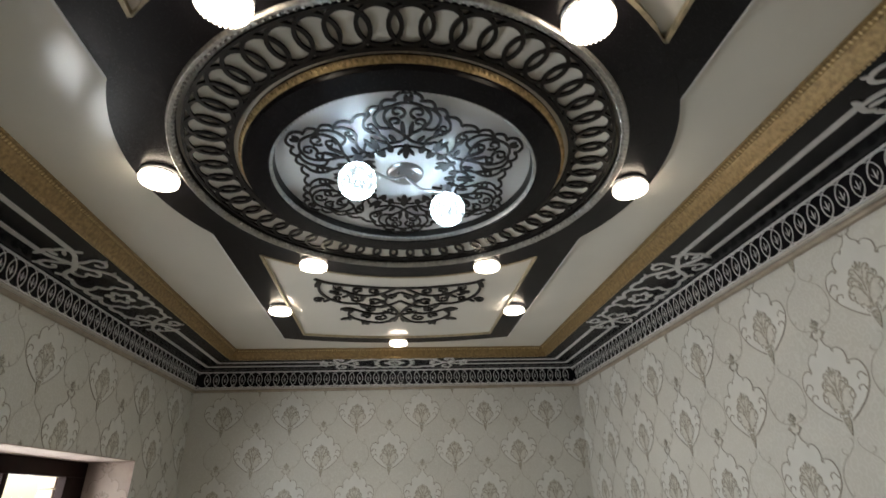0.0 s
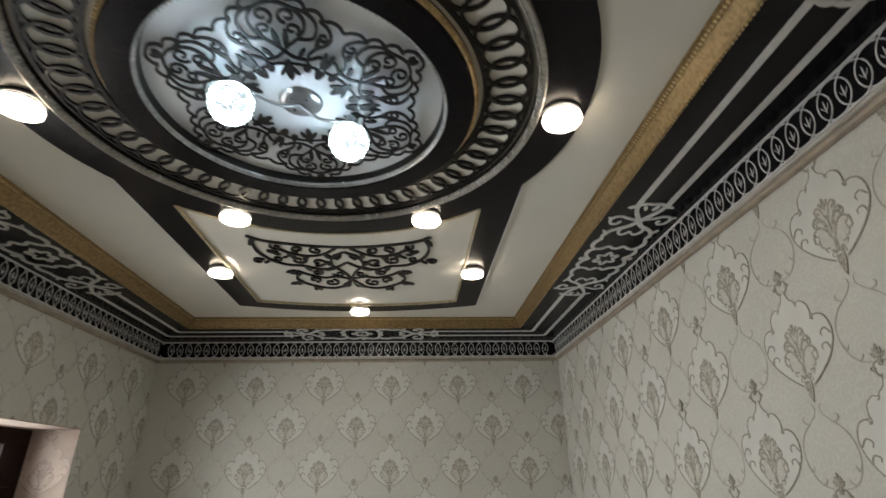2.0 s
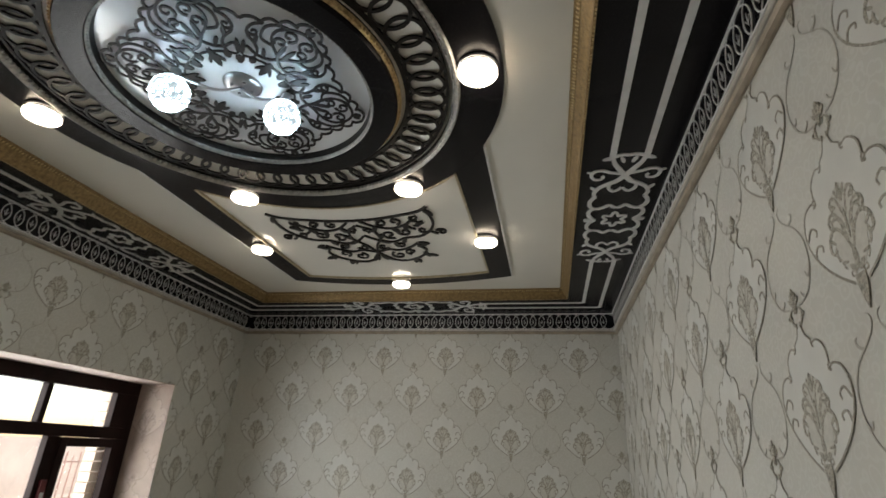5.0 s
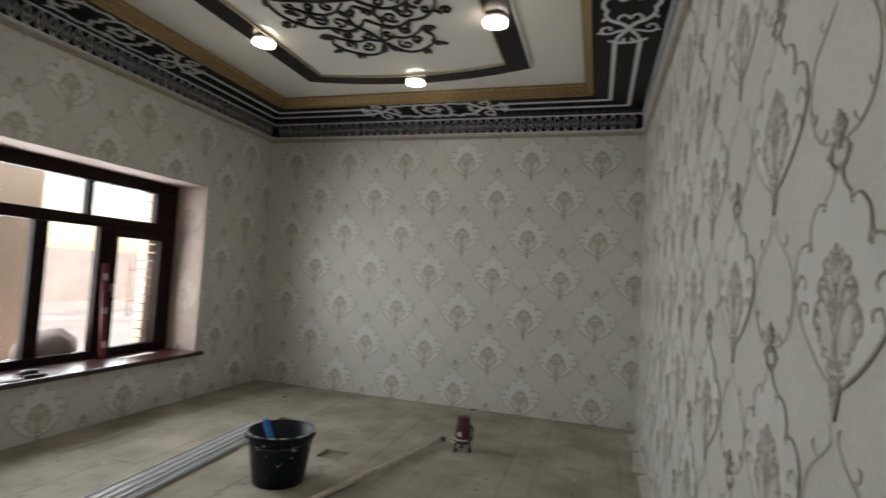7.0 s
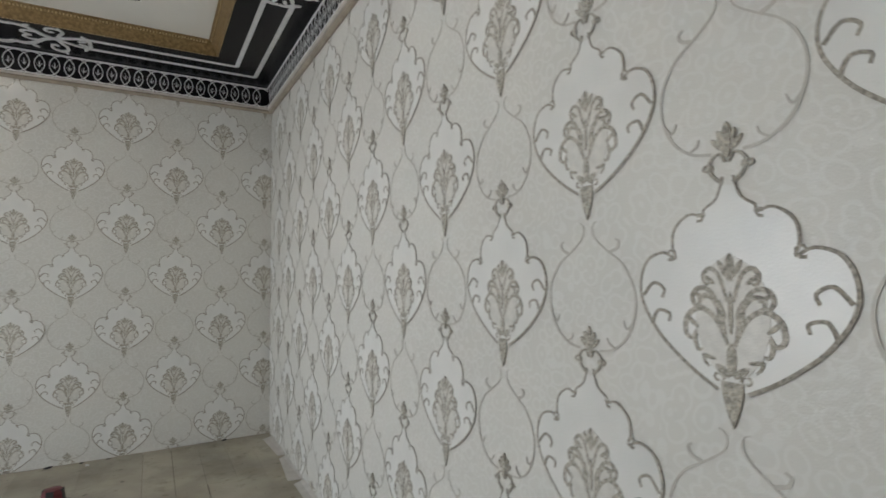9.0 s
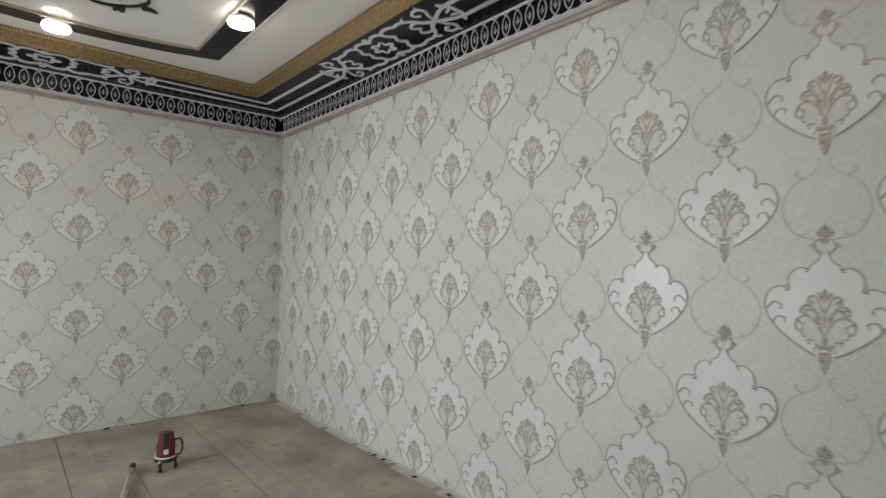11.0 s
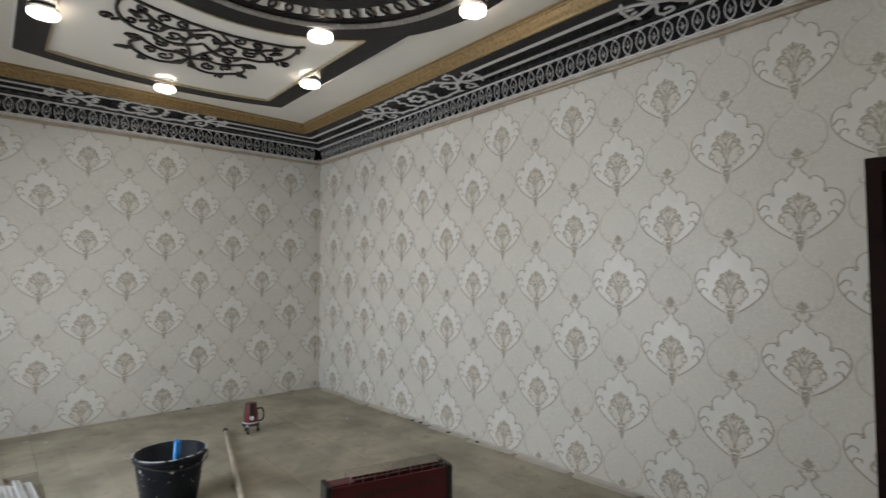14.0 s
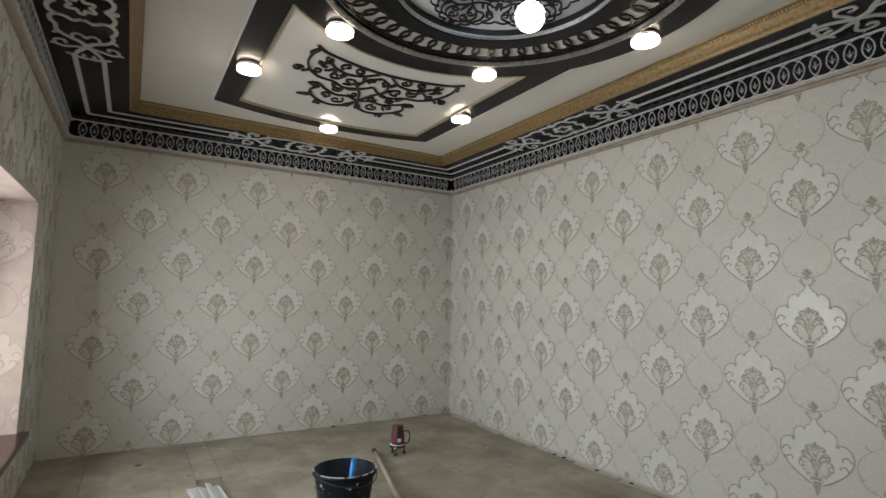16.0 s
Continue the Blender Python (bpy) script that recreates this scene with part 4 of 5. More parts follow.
bmesh.ops.create_icosphere(bm, subdivisions=3, radius=1.0, matrix=Matrix.Translation((-0.44, -2.06, 0.55)) @ Matrix.Diagonal((0.14, 0.26, 0.17, 1)))
for v in bm.verts:
    v.co += Vector((0, 0.5, 0.6)) * 0.10 * noise.noise(v.co * 6)
    v.co.z = max(v.co.z, 0.44)
tagged(part("cement_sack", bm, mat("sack_paper", (0.16, 0.115, 0.10), 0.85, 0, 0.2, 8, 0.5, 40)), "crumpled grey-brown sack on the outer sill", "sack")
tagged(part("outer_sill", boxes((-0.59, -0.285, Y0, Y1, 0.34, 0.44), bev=0.005), COLUMN), "plastered outer window sill", "window sill", kind="structure")

# a small gate of thin posts across the yard
gate = thing("yard_gate", "thin reddish metal gate of upright bars in the sunny yard", "gate")
GATEM = mat("rusty_red_metal", (0.58, 0.36, 0.30), 0.6, 0.2, 0.2, 8)
for k in range(6):
    bm = bmesh.new()
    cyl(bm, (-9.0, 6.35 + 0.22 * k, -0.35), (-9.0, 6.35 + 0.22 * k, 1.25 if k % 2 else 1.15), 0.018, segs=8)
    part("bar", bm, GATEM, gate)
for z in (0.1, 1.0):
    bm = bmesh.new()
    cyl(bm, (-9.0, 6.30, z), (-9.0, 7.50, z), 0.02, segs=8)
    part("crossbar", bm, GATEM, gate)

# ---------------------------------------------------------------- loose things
def bucket():
    ob = thing("bucket", "large black plastic bucket splashed with plaster, on the floor", "bucket")
    bm = bmesh.new()
    H, R0, R1 = 0.325, 0.160, 0.204
    lathe(bm, [(0.0001, 0.012), (R0 - 0.006, 0.012), (R1 - 0.008, H - 0.004), (R1, H), (R1 + 0.012, H - 0.004), (R1 + 0.012, H - 0.03), (R1 + 0.002, H - 0.032), (R1 - 0.006, H - 0.06), (R0, 0.0), (0.0001, 0.0)], 48)
    part("body", bm, BUCKET, ob)
    bm = bmesh.new()
    random.seed(5)
    for i in range(110):
        a, t = random.uniform(0, 6.28), random.random()
        r = R0 + (R1 - R0) * t - 0.003
        s = random.uniform(0.003, 0.010) * (1.6 if t > 0.8 else 1)
        bmesh.ops.create_icosphere(bm, subdivisions=1, radius=1, matrix=Matrix.Translation((r * math.cos(a), r * math.sin(a), H * t * 0.9 + 0.01)) @ Matrix.Rotation(a, 4, "Z") @ Matrix.Diagonal((0.004, s, s * random.uniform(0.7, 2.0), 1)))
    for i in range(60):
        a = random.uniform(0, 6.28)
        bmesh.ops.create_icosphere(bm, subdivisions=1, radius=1, matrix=Matrix.Translation(((R1 + 0.006) * math.cos(a), (R1 + 0.006) * math.sin(a), H - 0.002)) @ Matrix.Rotation(a, 4, "Z") @ Matrix.Diagonal((0.009, random.uniform(0.005, 0.025), 0.003, 1)))
    tagged(part("splash", bm, SPLASH, ob, "dried plaster splashes"), kind="stuff")
    bm = bmesh.new()
    pts = [Vector(((R1 + 0.015) * math.cos(t), (R1 + 0.015) * math.sin(t), H - 0.02 - 0.05 * math.sin(t))) for t in (math.pi * k / 16 for k in range(17))]
    tube(bm, pts, 0.004, 6)
    part("bail", bm, DARK, ob, "thin wire bail")
    return ob


bk = bucket()
bk.matrix_world = pose(2.107, -2.37, 0, 0, 0, 200)
bm = bmesh.new()
cyl(bm, (2.1320, -2.3700, 0.0160), (2.1020, -2.5450, 0.4200), 0.017, 0.020, 16)
cyl(bm, (2.1020, -2.5450, 0.4205), (2.1015, -2.5480, 0.4290), 0.020, 0.013, 16)
tagged(part("spatula", bm, BLUE), "blue plastic tool handle leaning on the bucket rim", "tool")


def laser():
    ob = thing("laser_level", "red rotary laser level on three short feet", "laser level")
    bm = bmesh.new()
    lathe(bm, [(0.0001, 0.09), (0.060, 0.09), (0.066, 0.10), (0.062, 0.17), (0.050, 0.25), (0.042, 0.268), (0.0001, 0.272)], 8)
    for f in bm.faces:
        f.smooth = False
    part("body", bm, REDT, ob)
    for k in (0, 2, 4, 6):
        m = Matrix.Rotation(math.pi / 4 * (k + 0.5), 4, "Z") @ Matrix.Translation((0.0475, 0, 0.205)) @ Matrix.Rotation(-0.15, 4, "Y")
        bm = bmesh.new()
        box(bm, -0.004, 0.008, -0.018, 0.018, -0.050, 0.062, m=m, bev=0.002)
        part("window_strip", bm, DARK, ob, "black laser window")
    bm = bmesh.new()
    box(bm, -0.002, 0.0045, -0.016, 0.016, -0.022, 0.022, m=Matrix.Rotation(-math.pi * 0.375, 4, "Z") @ Matrix.Translation((0.0575, 0, 0.145)) @ Matrix.Rotation(-0.08, 4, "Y"))
    part("sticker", bm, PVC, ob, "small white sticker")
    bm = bmesh.new()
    lathe(bm, [(0.060, 0.0895), (0.073, 0.0905), (0.073, 0.096), (0.060, 0.098)], 24)
    part("collar", bm, PVC, ob, "pale ring above the base")
    bm = bmesh.new()
    lathe(bm, [(0.0001, 0.066), (0.075, 0.066), (0.078, 0.076), (0.070, 0.09), (0.0001, 0.09)], 24)
    part("base", bm, DARK, ob)
    for k in range(3):
        a = 2 * math.pi * k / 3 + 0.4
        bm = bmesh.new()
        cyl(bm, (0.062 * math.cos(a), 0.062 * math.sin(a), 0.068), (0.066 * math.cos(a), 0.066 * math.sin(a), 0.022), 0.008)
        cyl(bm, (0.066 * math.cos(a), 0.066 * math.sin(a), 0.024), (0.066 * math.cos(a), 0.066 * math.sin(a), 0.0), 0.013, 0.014)
        part("foot", bm, DARK, ob)
        bm = bmesh.new()
        cyl(bm, (0.074 * math.cos(a), 0.074 * math.sin(a), 0.076), (0.092 * math.cos(a), 0.092 * math.sin(a), 0.076), 0.008)
        part("knob", bm, PVC, ob, "white adjusting knob")
    bm = bmesh.new()
    pts = spline([(0.055, 0, 0.21), (0.10, 0, 0.215), (0.115, 0, 0.16), (0.10, 0, 0.11), (0.06, 0, 0.10)], 5)
    tube(bm, pts, 0.007)
    part("handle", bm, DARK, ob, "black carrying handle")
    return ob


laser().matrix_world = pose(3.05, -1.285, 0, 0, 0, -35)

bm = bmesh.new()
cyl(bm, (2.845, -1.23, 0.028), (2.345, -3.06, 0.022), 0.017, 0.018, 12)
mop = thing("long_handled_tool", "long pale wooden handle with dark worn end lying on floor", "tool")
part("handle", bm, STICKM, mop)
bm = bmesh.new()
cyl(bm, (2.863, -1.165, 0.029), (2.845, -1.23, 0.028), 0.022, 0.019, 12)
part("end", bm, DARK, mop, "dark worn end")

# bundle of white strips
random.seed(3)
for i in range(5):
    x = -0.12 + 0.045 * i
    tagged(part("pvc_strip", boxes((x, x + 0.036, -4.05 + 0.05 * random.random(), -1.42 + 0.10 * random.random(), 0.001, 0.010), (x, x + 0.006, -4.0, -1.45, 0.010, 0.022), (x + 0.030, x + 0.036, -4.0, -1.45, 0.010, 0.022)), PVC),
                   "white plastic profile strip lying in a bundle on the floor", "profile strip", "bundle of profile strips").matrix_world = pose(1.263, 0, 0, 0, 0, 4)
for i in range(3):
    x = -0.115 + 0.06 * i
    tagged(part("pvc_strip", boxes((x, x + 0.036, -3.9 + 0.08 * i, -1.5 + 0.06 * i, 0.0225, 0.032), (x, x + 0.006, -3.9 + 0.08 * i, -1.5 + 0.06 * i, 0.032, 0.042)), PVC), "white plastic profile strip lying in a bundle on the floor", "profile strip", "bundle of profile strips").matrix_world = pose(1.263, 0, 0, 0, 0, 4)


def heater():
    """Low convector heater, along x, origin at the floor in its middle."""
    ob = thing("convector_heater", "maroon enamel convector heater with a wire top grill", "heater")
    hw, hd, H = 0.33, 0.055, 0.365
    part("body", boxes((-hw, hw, -hd, -hd + 0.012, 0.06, H), (-hw, hw, hd - 0.012, hd, 0.06, H), bev=0.004), HEATR, ob)
    for s in (-1, 1):
        part("end_cap", boxes((min(s * hw, s * (hw + 0.03)), max(s * hw, s * (hw + 0.03)), -hd - 0.008, hd + 0.008, 0.04, H + 0.012), bev=0.008), DARK, ob, "black plastic end cap")
        part("foot", boxes((s * 0.26 - 0.02, s * 0.26 + 0.02, -0.12, 0.12, 0, 0.04), bev=0.006), DARK, ob)
    part("control_box", boxes((-hw + 0.002, -hw + 0.13, -hd + 0.013, hd - 0.013, H - 0.06, H + 0.008), bev=0.006), HEATR, ob)
    # cage of thin wires standing on the open top
    bm = bmesh.new()
    top, x0, x1 = H + 0.045, -hw + 0.10, hw - 0.015
    for i in range(5):
        y = -hd + 0.012 + (2 * hd - 0.024) * i / 4
        cyl(bm, (x0, y, top), (x1, y, top), 0.0022, segs=5)
    for i in range(9):
        x = x0 + (x1 - x0) * i / 8
        cyl(bm, (x, -hd + 0.012, top), (x, hd - 0.012, top), 0.0022, segs=5)
        for y in (-hd + 0.012, hd - 0.012):
            cyl(bm, (x, y, H - 0.012), (x, y, top), 0.0022, segs=5)
    for y in (-hd + 0.012, hd - 0.012):
        cyl(bm, (x0, y, H + 0.020), (x1, y, H + 0.020), 0.0022, segs=5)
    part("grill", bm, WIRE, ob, "thin wire grill")
    bm = bmesh.new()
    for i in range(22):
        x = -0.2 + 0.45 * i / 21
        box(bm, x, x + 0.008, -hd - 0.0015, -hd + 0.002, H - 0.075, H - 0.045)
    part("slots", bm, DARK, ob, "row of vent slots")
    return ob


heater().matrix_world = pose(2.86, -3.72, 0, 0, 0, -15)


def stool():
    ob = thing("work_stool", "low dark metal stool with a worn grey plank top", "stool")
    plank = mat("grey_plank", (0.15, 0.14, 0.13), 0.7, 0, 0.2, 8, 0.3, 60, per=True)
    for i in range(3):
        y = -0.205 + 0.1367 * i
        part("plank", boxes((-0.285, 0.285, y + 0.002, y + 0.1347, 0.376, 0.398), bev=0.003), plank, ob)
    part("frame", boxes((-0.30, 0.30, -0.22, -0.207, 0.35, 0.40), (-0.30, 0.30, 0.207, 0.22, 0.35, 0.40), (-0.30, -0.287, -0.207, 0.207, 0.35, 0.40), (0.287, 0.30, -0.207, 0.207, 0.35, 0.40),
                        (-0.287, 0.287, -0.207, -0.18, 0.35, 0.355), (-0.287, 0.287, 0.18, 0.207, 0.35, 0.355)), DARK, ob, "dark angle-iron frame")
    for sx in (-1, 1):
        for sy in (-1, 1):
            bm = bmesh.new()
            fs = box(bm, -0.018, 0.018, -0.018, 0.018, 0.0, 0.349, bev=0.003)
            for v in bm.verts:
                k = 1 - v.co.z / 0.349
                v.co.x += sx * (0.272 + 0.035 * k); v.co.y += sy * (0.192 + 0.03 * k)
            part("leg", bm, DARK, ob)
    for sy in (-1, 1):
        part("stretcher", boxes((-0.27, 0.27, sy * 0.205 - 0.006, sy * 0.205 + 0.006, 0.19, 0.215)), DARK, ob)
    for sx in (-1, 1):
        part("stretcher", boxes((sx * 0.285 - 0.006, sx * 0.285 + 0.006, -0.19, 0.19, 0.16, 0.185)), DARK, ob)
    return ob


stool().matrix_world = pose(0.88, -3.82, 0, 0, 0, -6)

# things on the sill
lv = thing("spirit_level", "short red spirit level leaning upright against the window", "spirit level")
lv.matrix_world = pose(XF + 0.085, -1.80, Z0 + 0.031, 0, -5, 0)
part("body", boxes((-0.012, 0.012, -0.026, 0.026, 0, 0.84), bev=0.003), REDT, lv)
for z in (0.12, 0.42, 0.72):
    part("vial", boxes((-0.0135, 0.0135, -0.016, 0.016, z - 0.03, z + 0.03), bev=0.002), PVC, lv, "pale vial window")
for i, (x, y, a, ln) in enumerate(((0.10, -3.02, 20, 0.22), (0.13, -2.79, -8, 0.30), (0.04, -3.22, 60, 0.18))):
    o = thing("putty_knife", "steel putty knife with a dark handle lying on the sill", "putty knife", "tools on the sill")
    o.matrix_world = pose(x, y, Z0 + 0.031, 0, 0, a)
    part("blade", boxes((-0.04, 0.04, 0.0, ln * 0.5, 0.004, 0.006)), OLDSTEEL, o)
    part("handle", boxes((-0.012, 0.012, ln * 0.5, ln, 0.0, 0.022), bev=0.005), DARK, o)
for i, (x, y, a) in enumerate(((0.12, -3.42, 10), (0.0, -3.12, 35))):
    tagged(part("paper_scrap", boxes((-0.07, 0.07, -0.13, 0.13, 0, 0.003)), OLDPAPER), "scrap of pale wallpaper lying on the sill", "paper").matrix_world = pose(x, y, Z0 + 0.031 + 0.004 * i, 0, 0, a)

random.seed(4)
bm = bmesh.new()
bmesh.ops.create_icosphere(bm, subdivisions=3, radius=1, matrix=Matrix.Diagonal((0.028, 0.055, 0.022, 1)))
for v in bm.verts:
    v.co *= 1 + 0.35 * noise.noise(v.co * 45)
tagged(part("crumpled_wrapper", bm, mat("dark_foil", (0.05, 0.045, 0.04), 0.35, 0.4, 0.4, 40, 0.6, 120)), "small dark crumpled wrapper lying on the sill", "wrapper").matrix_world = pose(0.05, -2.53, Z0 + 0.049, 0, 0, -25)
tagged(part("paper_strip", boxes((-0.035, 0.035, -0.20, 0.20, 0, 0.003)), PAPERW), "narrow offcut of pale wallpaper lying on the sill", "paper").matrix_world = pose(-0.04, -1.52, Z0 + 0.031, 0, 0, 8)

# ---------------------------------------------------------------- floor boards
random.seed(11)
nb = 22
for i in range(nb):
    bw = (W - XL) / nb
    cuts = [0.0] + sorted(-random.uniform(0.8, L - 0.8) for _ in range(2))[::-1] + [-L]
    for a, b in zip(cuts, cuts[1:]):
        if a - b < 0.3:
            continue
        g0, g1 = random.choice((0.0002, 0.0002, 0.0003, 0.0035)), random.choice((0.0002, 0.0002, 0.0003, 0.0018))
        o = part("board", boxes((XL + i * bw + g0, XL + (i + 1) * bw - g1, b + 0.0015, a - 0.0015, -0.02, random.uniform(-0.002, 0.0))), BOARD, floor)

# crumbs of plaster and paper left on the floor
random.seed(21)
for i in range(26):
    x, y = (random.uniform(0.3, 4.2), random.uniform(-3.2, -0.1)) if i % 3 else ((random.uniform(0.6, 4.2), -0.04) if i % 2 else (W - 0.05, random.uniform(-3.0, -0.2)))
    r = random.uniform(0.008, 0.022)
    bm = bmesh.new()
    bmesh.ops.create_icosphere(bm, subdivisions=1, radius=1, matrix=Matrix.Diagonal((r * 1.6, r, r * 0.4, 1)))
    for v in bm.verts:
        v.co *= random.uniform(0.7, 1.2)
    tagged(part("floor_crumb", bm, (DARK, SPLASH, DUST)[i % 3]), "small crumb of building rubble on the floor", "rubble", "rubble crumbs").matrix_world = pose(x, y, r * 0.35, 0, 0, random.uniform(0, 180))

# paper flaps at the foot of the long wall
random.seed(8)
for i in range(12):
    y = -0.15 - 0.53 * i
    z = 0.002
    bm = bmesh.new()
    vs = [bm.verts.new(p) for p in ((W - 0.002, y, 0.018), (W - 0.002, y - 0.50, 0.018), (W - 0.012 - 0.02 * random.random(), y - 0.50, z + 0.004), (W - 0.02 - 0.02 * random.random(), y, z + 0.004),
                                    (W - 0.05 - 0.05 * random.random(), y - 0.48, z), (W - 0.05 - 0.05 * random.random(), y - 0.02, z))]
    bm.faces.new((vs[0], vs[1], vs[2], vs[3])); bm.faces.new((vs[3], vs[2], vs[4], vs[5]))
    part("paper_flap", bm, PAPERW, wall_right)

# ---------------------------------------------------------------- wallpaper relief
def damask():
    """One damask motif, its tip at the origin, x along the wall, y up, thickness along z."""
    bm = bmesh.new()
    def fit_v(v):
        return 1.05 * v if v < 0.425 else (0.446 + (v - 0.425) * 0.90 if v < 0.60 else 0.6035 + (v - 0.60) * 0.97)
    def put(u, v, h):
        return (u, 0.953 * fit_v(v), h)
    half = [(0.028, 0.066), (0.085, 0.100), (0.150, 0.155), (0.190, 0.215), (0.197, 0.265), (0.178, 0.310), (0.140, 0.325), (0.112, 0.312), (0.118, 0.335), (0.112, 0.372), (0.080, 0.398), (0.050, 0.392), (0.048, 0.405), (0.022, 0.425), (0.010, 0.470)]
    side = spline(half, 4)
    # pearl body in strips between the two mirrored sides
    mono = sorted({round(0.068 + (0.45 - 0.068) * k / 26, 4) for k in range(27)})
    def wid(v):
        xs = [a.x + (b.x - a.x) * (v - a.y) / (b.y - a.y) for a, b in zip(side, side[1:]) if (a.y - v) * (b.y - v) <= 0 and abs(b.y - a.y) > 1e-6]
        return max(xs) if xs else 0.012
    prev = None
    for v in mono:
        w = wid(v)
        row = [bm.verts.new(put(-w, v, 0.0012)), bm.verts.new(put(w, v, 0.0012))]
        if prev:
            bm.faces.new((prev[0], prev[1], row[1], row[0])).material_index = 0
        prev = row
    for s in (1, -1):
        def m(u, v, h):
            return put(s * u, v, h)
        ribbon(bm, side, 0.0066, m, 0.0013, mi=3, wfun=lambda t: 1.15 - 0.5 * t)
        ribbon(bm, curl(0.122, 0.322, 0.014, 0.004, 300, -320, 7), 0.007, m, 0.002, 0.4, mi=3)
        ribbon(bm, curl(0.058, 0.392, 0.010, 0.003, 300, -320, 6), 0.006, m, 0.002, 0.4, mi=3)
        ribbon(bm, spline([(0.190, 0.235), (0.165, 0.262), (0.140, 0.250), (0.145, 0.232)], 4), 0.008, m, 0.002, 0.3, mi=3)
        ribbon(bm, spline([(0.170, 0.175), (0.155, 0.205), (0.128, 0.200), (0.130, 0.184)], 4), 0.008, m, 0.002, 0.3, mi=3)
        # leaves of the core
        for pts, w0 in (([(0.006, 0.150), (0.028, 0.196), (0.058, 0.216), (0.086, 0.200), (0.092, 0.168), (0.078, 0.156), (0.072, 0.168)], 0.0125),
                        ([(0.006, 0.138), (0.030, 0.172), (0.055, 0.180), (0.072, 0.160), (0.066, 0.136), (0.054, 0.140)], 0.0125),
                        ([(0.004, 0.124), (0.028, 0.146), (0.046, 0.142), (0.054, 0.120), (0.044, 0.106)], 0.011),
                        ([(0.010, 0.160), (0.018, 0.205), (0.036, 0.236), (0.056, 0.238), (0.060, 0.222), (0.050, 0.218)], 0.0115),
                        ([(0.012, 0.196), (0.036, 0.246), (0.062, 0.254), (0.076, 0.238), (0.070, 0.220), (0.060, 0.224)], 0.0115),
                        ([(0.006, 0.230), (0.020, 0.276), (0.038, 0.292), (0.052, 0.280), (0.048, 0.262), (0.040, 0.264)], 0.0105),
                        ([(0.0, 0.152), (0.016, 0.180), (0.020, 0.215), (0.010, 0.250), (0.0, 0.268)], 0.009),
                        ([(0.004, 0.110), (0.020, 0.122), (0.030, 0.112), (0.024, 0.098)], 0.009)):
            ribbon(bm, spline(pts, 4), 0.66 * w0, m, 0.002, mi=1, wfun=lambda t: 0.55 + 0.75 * math.sin(math.pi * min(1, 0.15 + 0.85 * t)))
        for (x, v, a, ln, w0) in ((0.006, 0.276, 62, 0.036, 0.014), (0.030, 0.262, 40, 0.026, 0.012), (0.050, 0.232, 30, 0.026, 0.012), (0.010, 0.200, 70, 0.036, 0.010),
                                  (0.064, 0.178, 40, 0.030, 0.012), (0.012, 0.168, 74, 0.050, 0.012), (0.030, 0.122, 10, 0.030, 0.010)):
            leaf(bm, (x, v), a, ln, 0.82 * w0, m, 0.0024, mi=1)
        leaf(bm, (0.004, 0.092), 38, 0.034, 0.015, m, 0.0022, mi=1)
        ribbon(bm, curl(0.027, 0.088, 0.012, 0.004, 190, -320, 7), 0.0065, m, 0.0022, 0.4, mi=1)
        # finial
        ribbon(bm, spline([(0.010, 0.455), (0.030, 0.475), (0.034, 0.505), (0.014, 0.520), (0.004, 0.50)], 4), 0.008, m, 0.002, 0.3, mi=1)
        ogee = spline([(0.030, 0.522), (0.072, 0.532), (0.112, 0.568), (0.136, 0.630), (0.135, 0.690), (0.106, 0.748), (0.058, 0.786), (0.024, 0.815), (0.014, 0.838), (0.018, 0.856), (0.030, 0.862)], 4)
        ribbon(bm, ogee, 0.0046, m, 0.0005, mi=2, wfun=lambda t: 1.6 - 1.1 * t)
        ribbon(bm, spline([(0.132, 0.612), (0.116, 0.592), (0.108, 0.600), (0.104, 0.612)], 4), 0.006, m, 0.0010, 0.5, mi=2)
        ribbon(bm, spline([(0.078, 0.535), (0.060, 0.548), (0.056, 0.562)], 4), 0.006, m, 0.0010, 0.5, mi=2)
        ribbon(bm, spline([(0.066, 0.781), (0.088, 0.790), (0.094, 0.806), (0.084, 0.814)], 4), 0.009, m, 0.0010, 0.5, mi=2)
        ribbon(bm, curl(0.040, 0.490, 0.012, 0.004, 200, -330, 7), 0.007, m, 0.0022, 0.4, mi=1)
        leaf(bm, (0.006, 0.540), 72, 0.034, 0.013, m, 0.0022, mi=1)
        leaf(bm, (0.007, 0.527), 52, 0.036, 0.013, m, 0.002, mi=1)
    leaf(bm, (0, 0.096), 90, 0.222, 0.142, put, 0.0016, mi=4)
    leaf(bm, (0, 0.095), 90, 0.060, 0.020, put, 0.0032, mi=1)
    leaf(bm, (0, 0.170), 90, 0.080, 0.010, put, 0.0034, mi=1)
    leaf(bm, (0, 0.268), 90, 0.052, 0.018, put, 0.0032, mi=1)
    leaf(bm, (0, 0.51), 90, 0.078, 0.018, put, 0.0031, mi=1)
    ribbon(bm, [Vector((0, 0.084 - 0.012 * k)) for k in range(8)], 0.042, put, 0.0028, mi=1, wfun=lambda t: max(0.04, (1 - t) * (1.0 + 0.9 * t)))
    return bm


MATS = [PEARL, TAUPE, FAINT, LINE, CORE]
base_bm = damask()
damask_me = bpy.data.meshes.new("damask_motif")
base_bm.to_mesh(damask_me)
for m in MATS:
    damask_me.materials.append(m)


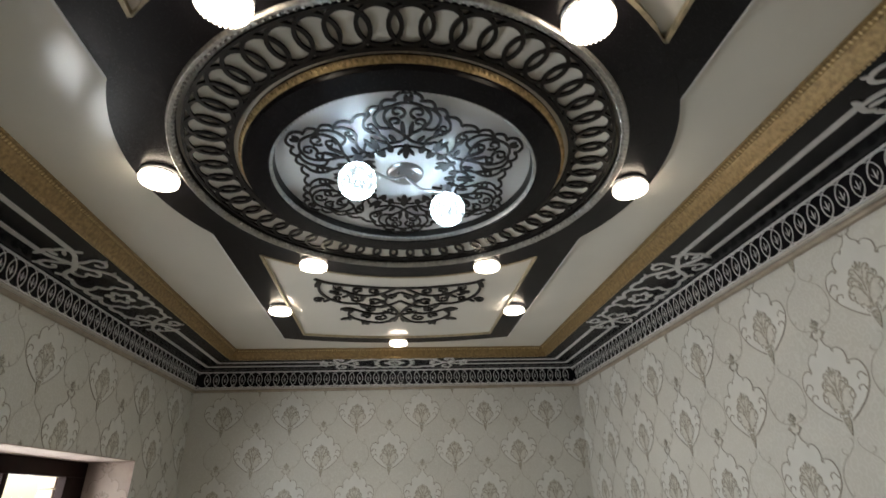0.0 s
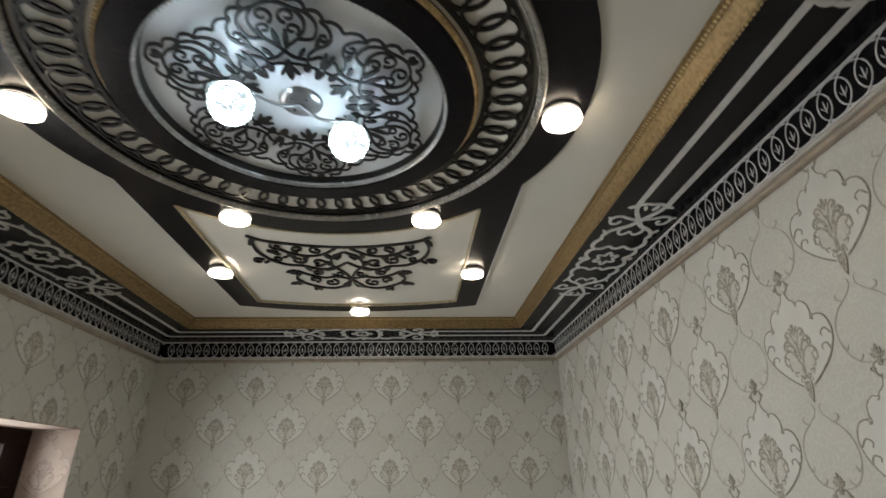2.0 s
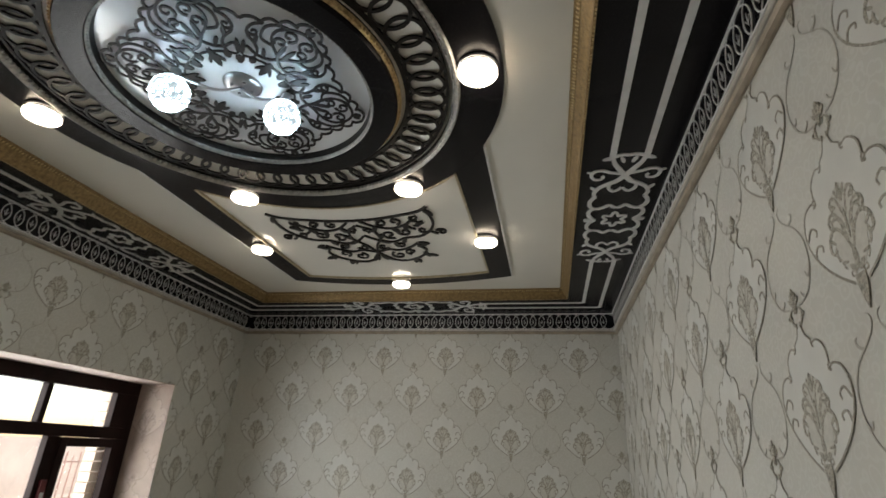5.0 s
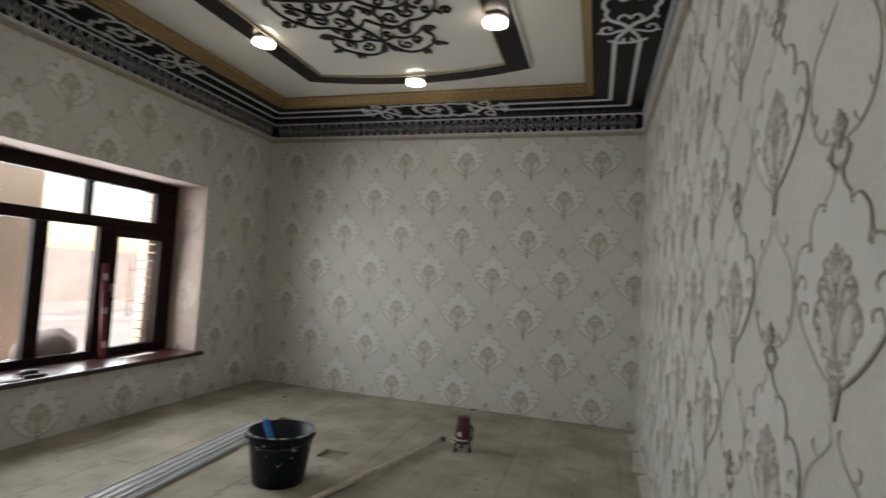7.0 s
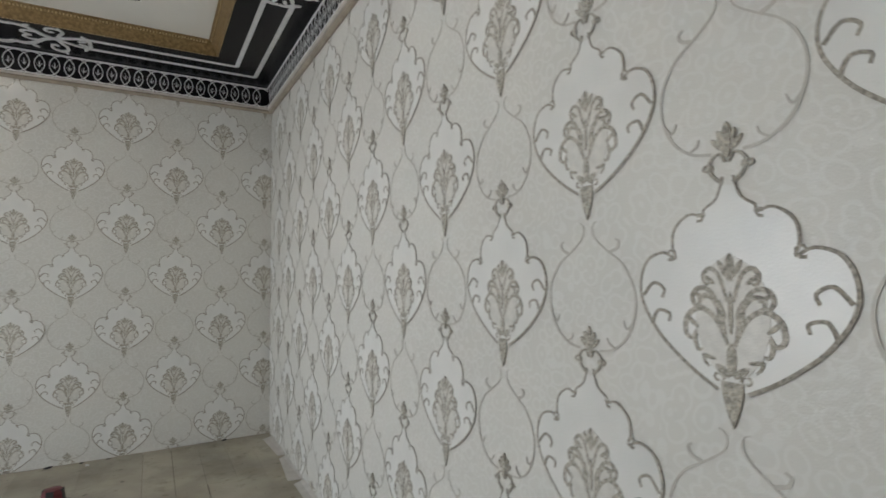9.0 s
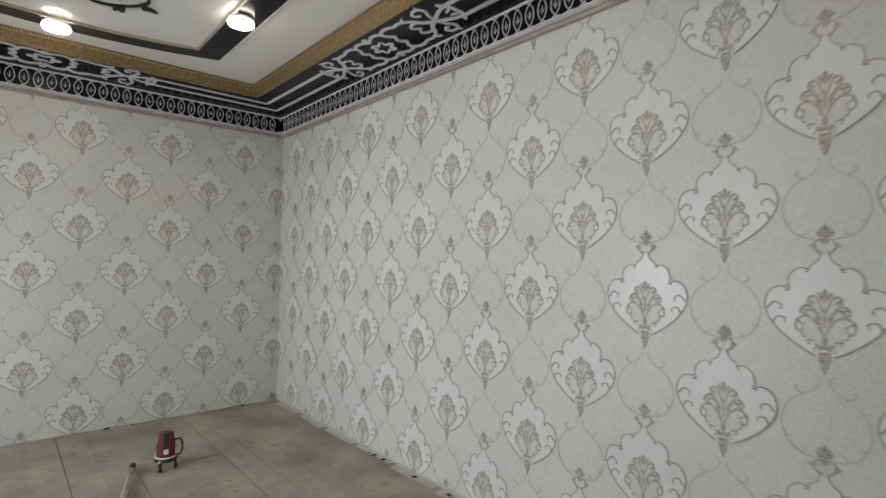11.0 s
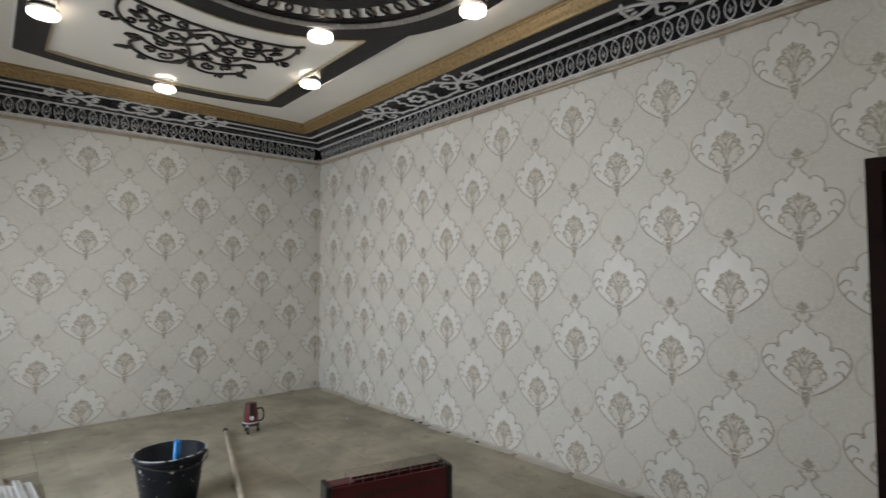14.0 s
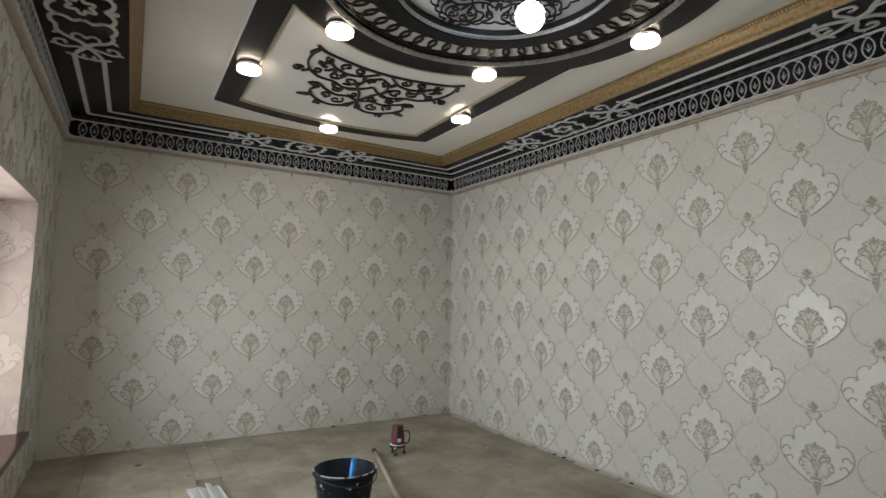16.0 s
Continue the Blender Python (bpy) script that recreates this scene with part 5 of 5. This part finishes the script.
def hang(parent, place, s0, z0, rects, DXM=0.703, DZM=0.823, mats=None):
    """Hang motifs in half-drop rows inside rectangles (s0, s1, z0, z1) of a wall. place: from wall to room."""
    for i in range(-2, 26):
        for j in range(-3, 6):
            s, z = s0 + DXM / 2 * i, z0 + DZM * j + (DZM / 2 if i % 2 else 0)
            for (a, b, c, d) in rects:
                lo, hi, bot, top = s - 0.215, s + 0.215, z, z + 0.822
                if hi <= a or lo >= b or top <= c or bot >= d:
                    continue
                M = place @ Matrix.Translation((s, z, 0))
                if lo >= a and hi <= b and bot >= c and top <= d:
                    ob = new("damask_motif", damask_me)
                else:
                    bm = base_bm.copy()
                    for co, no in (((a - s, 0, 0), (-1, 0, 0)), ((b - s, 0, 0), (1, 0, 0)), ((0, c - z, 0), (0, -1, 0)), ((0, d - z, 0), (0, 1, 0))):
                        bmesh.ops.bisect_plane(bm, geom=list(bm.verts) + list(bm.edges) + list(bm.faces), plane_co=co, plane_no=no, clear_outer=True)
                    if not bm.faces:
                        bm.free()
                        continue
                    me = bpy.data.meshes.new("damask_motif")
                    bm.to_mesh(me); bm.free()
                    for m in mats or MATS:
                        me.materials.append(m)
                    ob = new("damask_motif", me)
                ob.parent = parent
                ob.matrix_world = M


G = 0.0015
# wall coordinates: s along, z up, out of the wall
north = Matrix(((1, 0, 0, 0), (0, 0, -1, -G), (0, 1, 0, 0), (0, 0, 0, 1)))
east = Matrix(((0, 0, -1, W - G), (-1, 0, 0, 0), (0, 1, 0, 0), (0, 0, 0, 1)))
west = Matrix(((0, 0, 1, XL + G), (-1, 0, 0, 0), (0, 1, 0, 0), (0, 0, 0, 1)))
hang(wall_far, north, 1.206, 1.583, [(XL, W, 0.0, HC - 0.01)])
hang(wall_right, east, 0.009, 1.155, [(0.0, -DOOR[1] - 0.014, 0.0, HC), (-DOOR[1] - 0.014, -DOOR[0] + 0.014, DOOR[2] + 0.014, HC)])
hang(wall_left, west, 0.40, 1.60, [(0.0, -WIN[1], 0.0, HC), (-WIN[0], 5.4, 0.0, HC), (-WIN[1], -WIN[0], WIN[3], HC), (-WIN[1], -WIN[0], 0.0, WIN[2] - 0.012)])
# jamb motifs of the wallpaper, the same bounced-sunlight pink put into their colours
JAMB = [mat("rosy_print", (0.515, 0.42, 0.365), 0.6, 0, 0.06, 8, 0.2, 200), mat("rosy_core", (0.43, 0.34, 0.29), 0.5, 0.1, 0.2, 60, 0.4, 300)]
JAMB += [JAMB[1], JAMB[1], JAMB[0]]
jamb = Matrix(((1, 0, 0, 0), (0, 0, -1, WIN[1] - 0.0045), (0, 1, 0, 0), (0, 0, 0, 1)))
hang(reveal, jamb, -0.05, 1.60, [(XF + 0.003, XL - 0.004, WIN[2] + 0.032, WIN[3] - 0.007)], mats=JAMB)
base_bm.free()
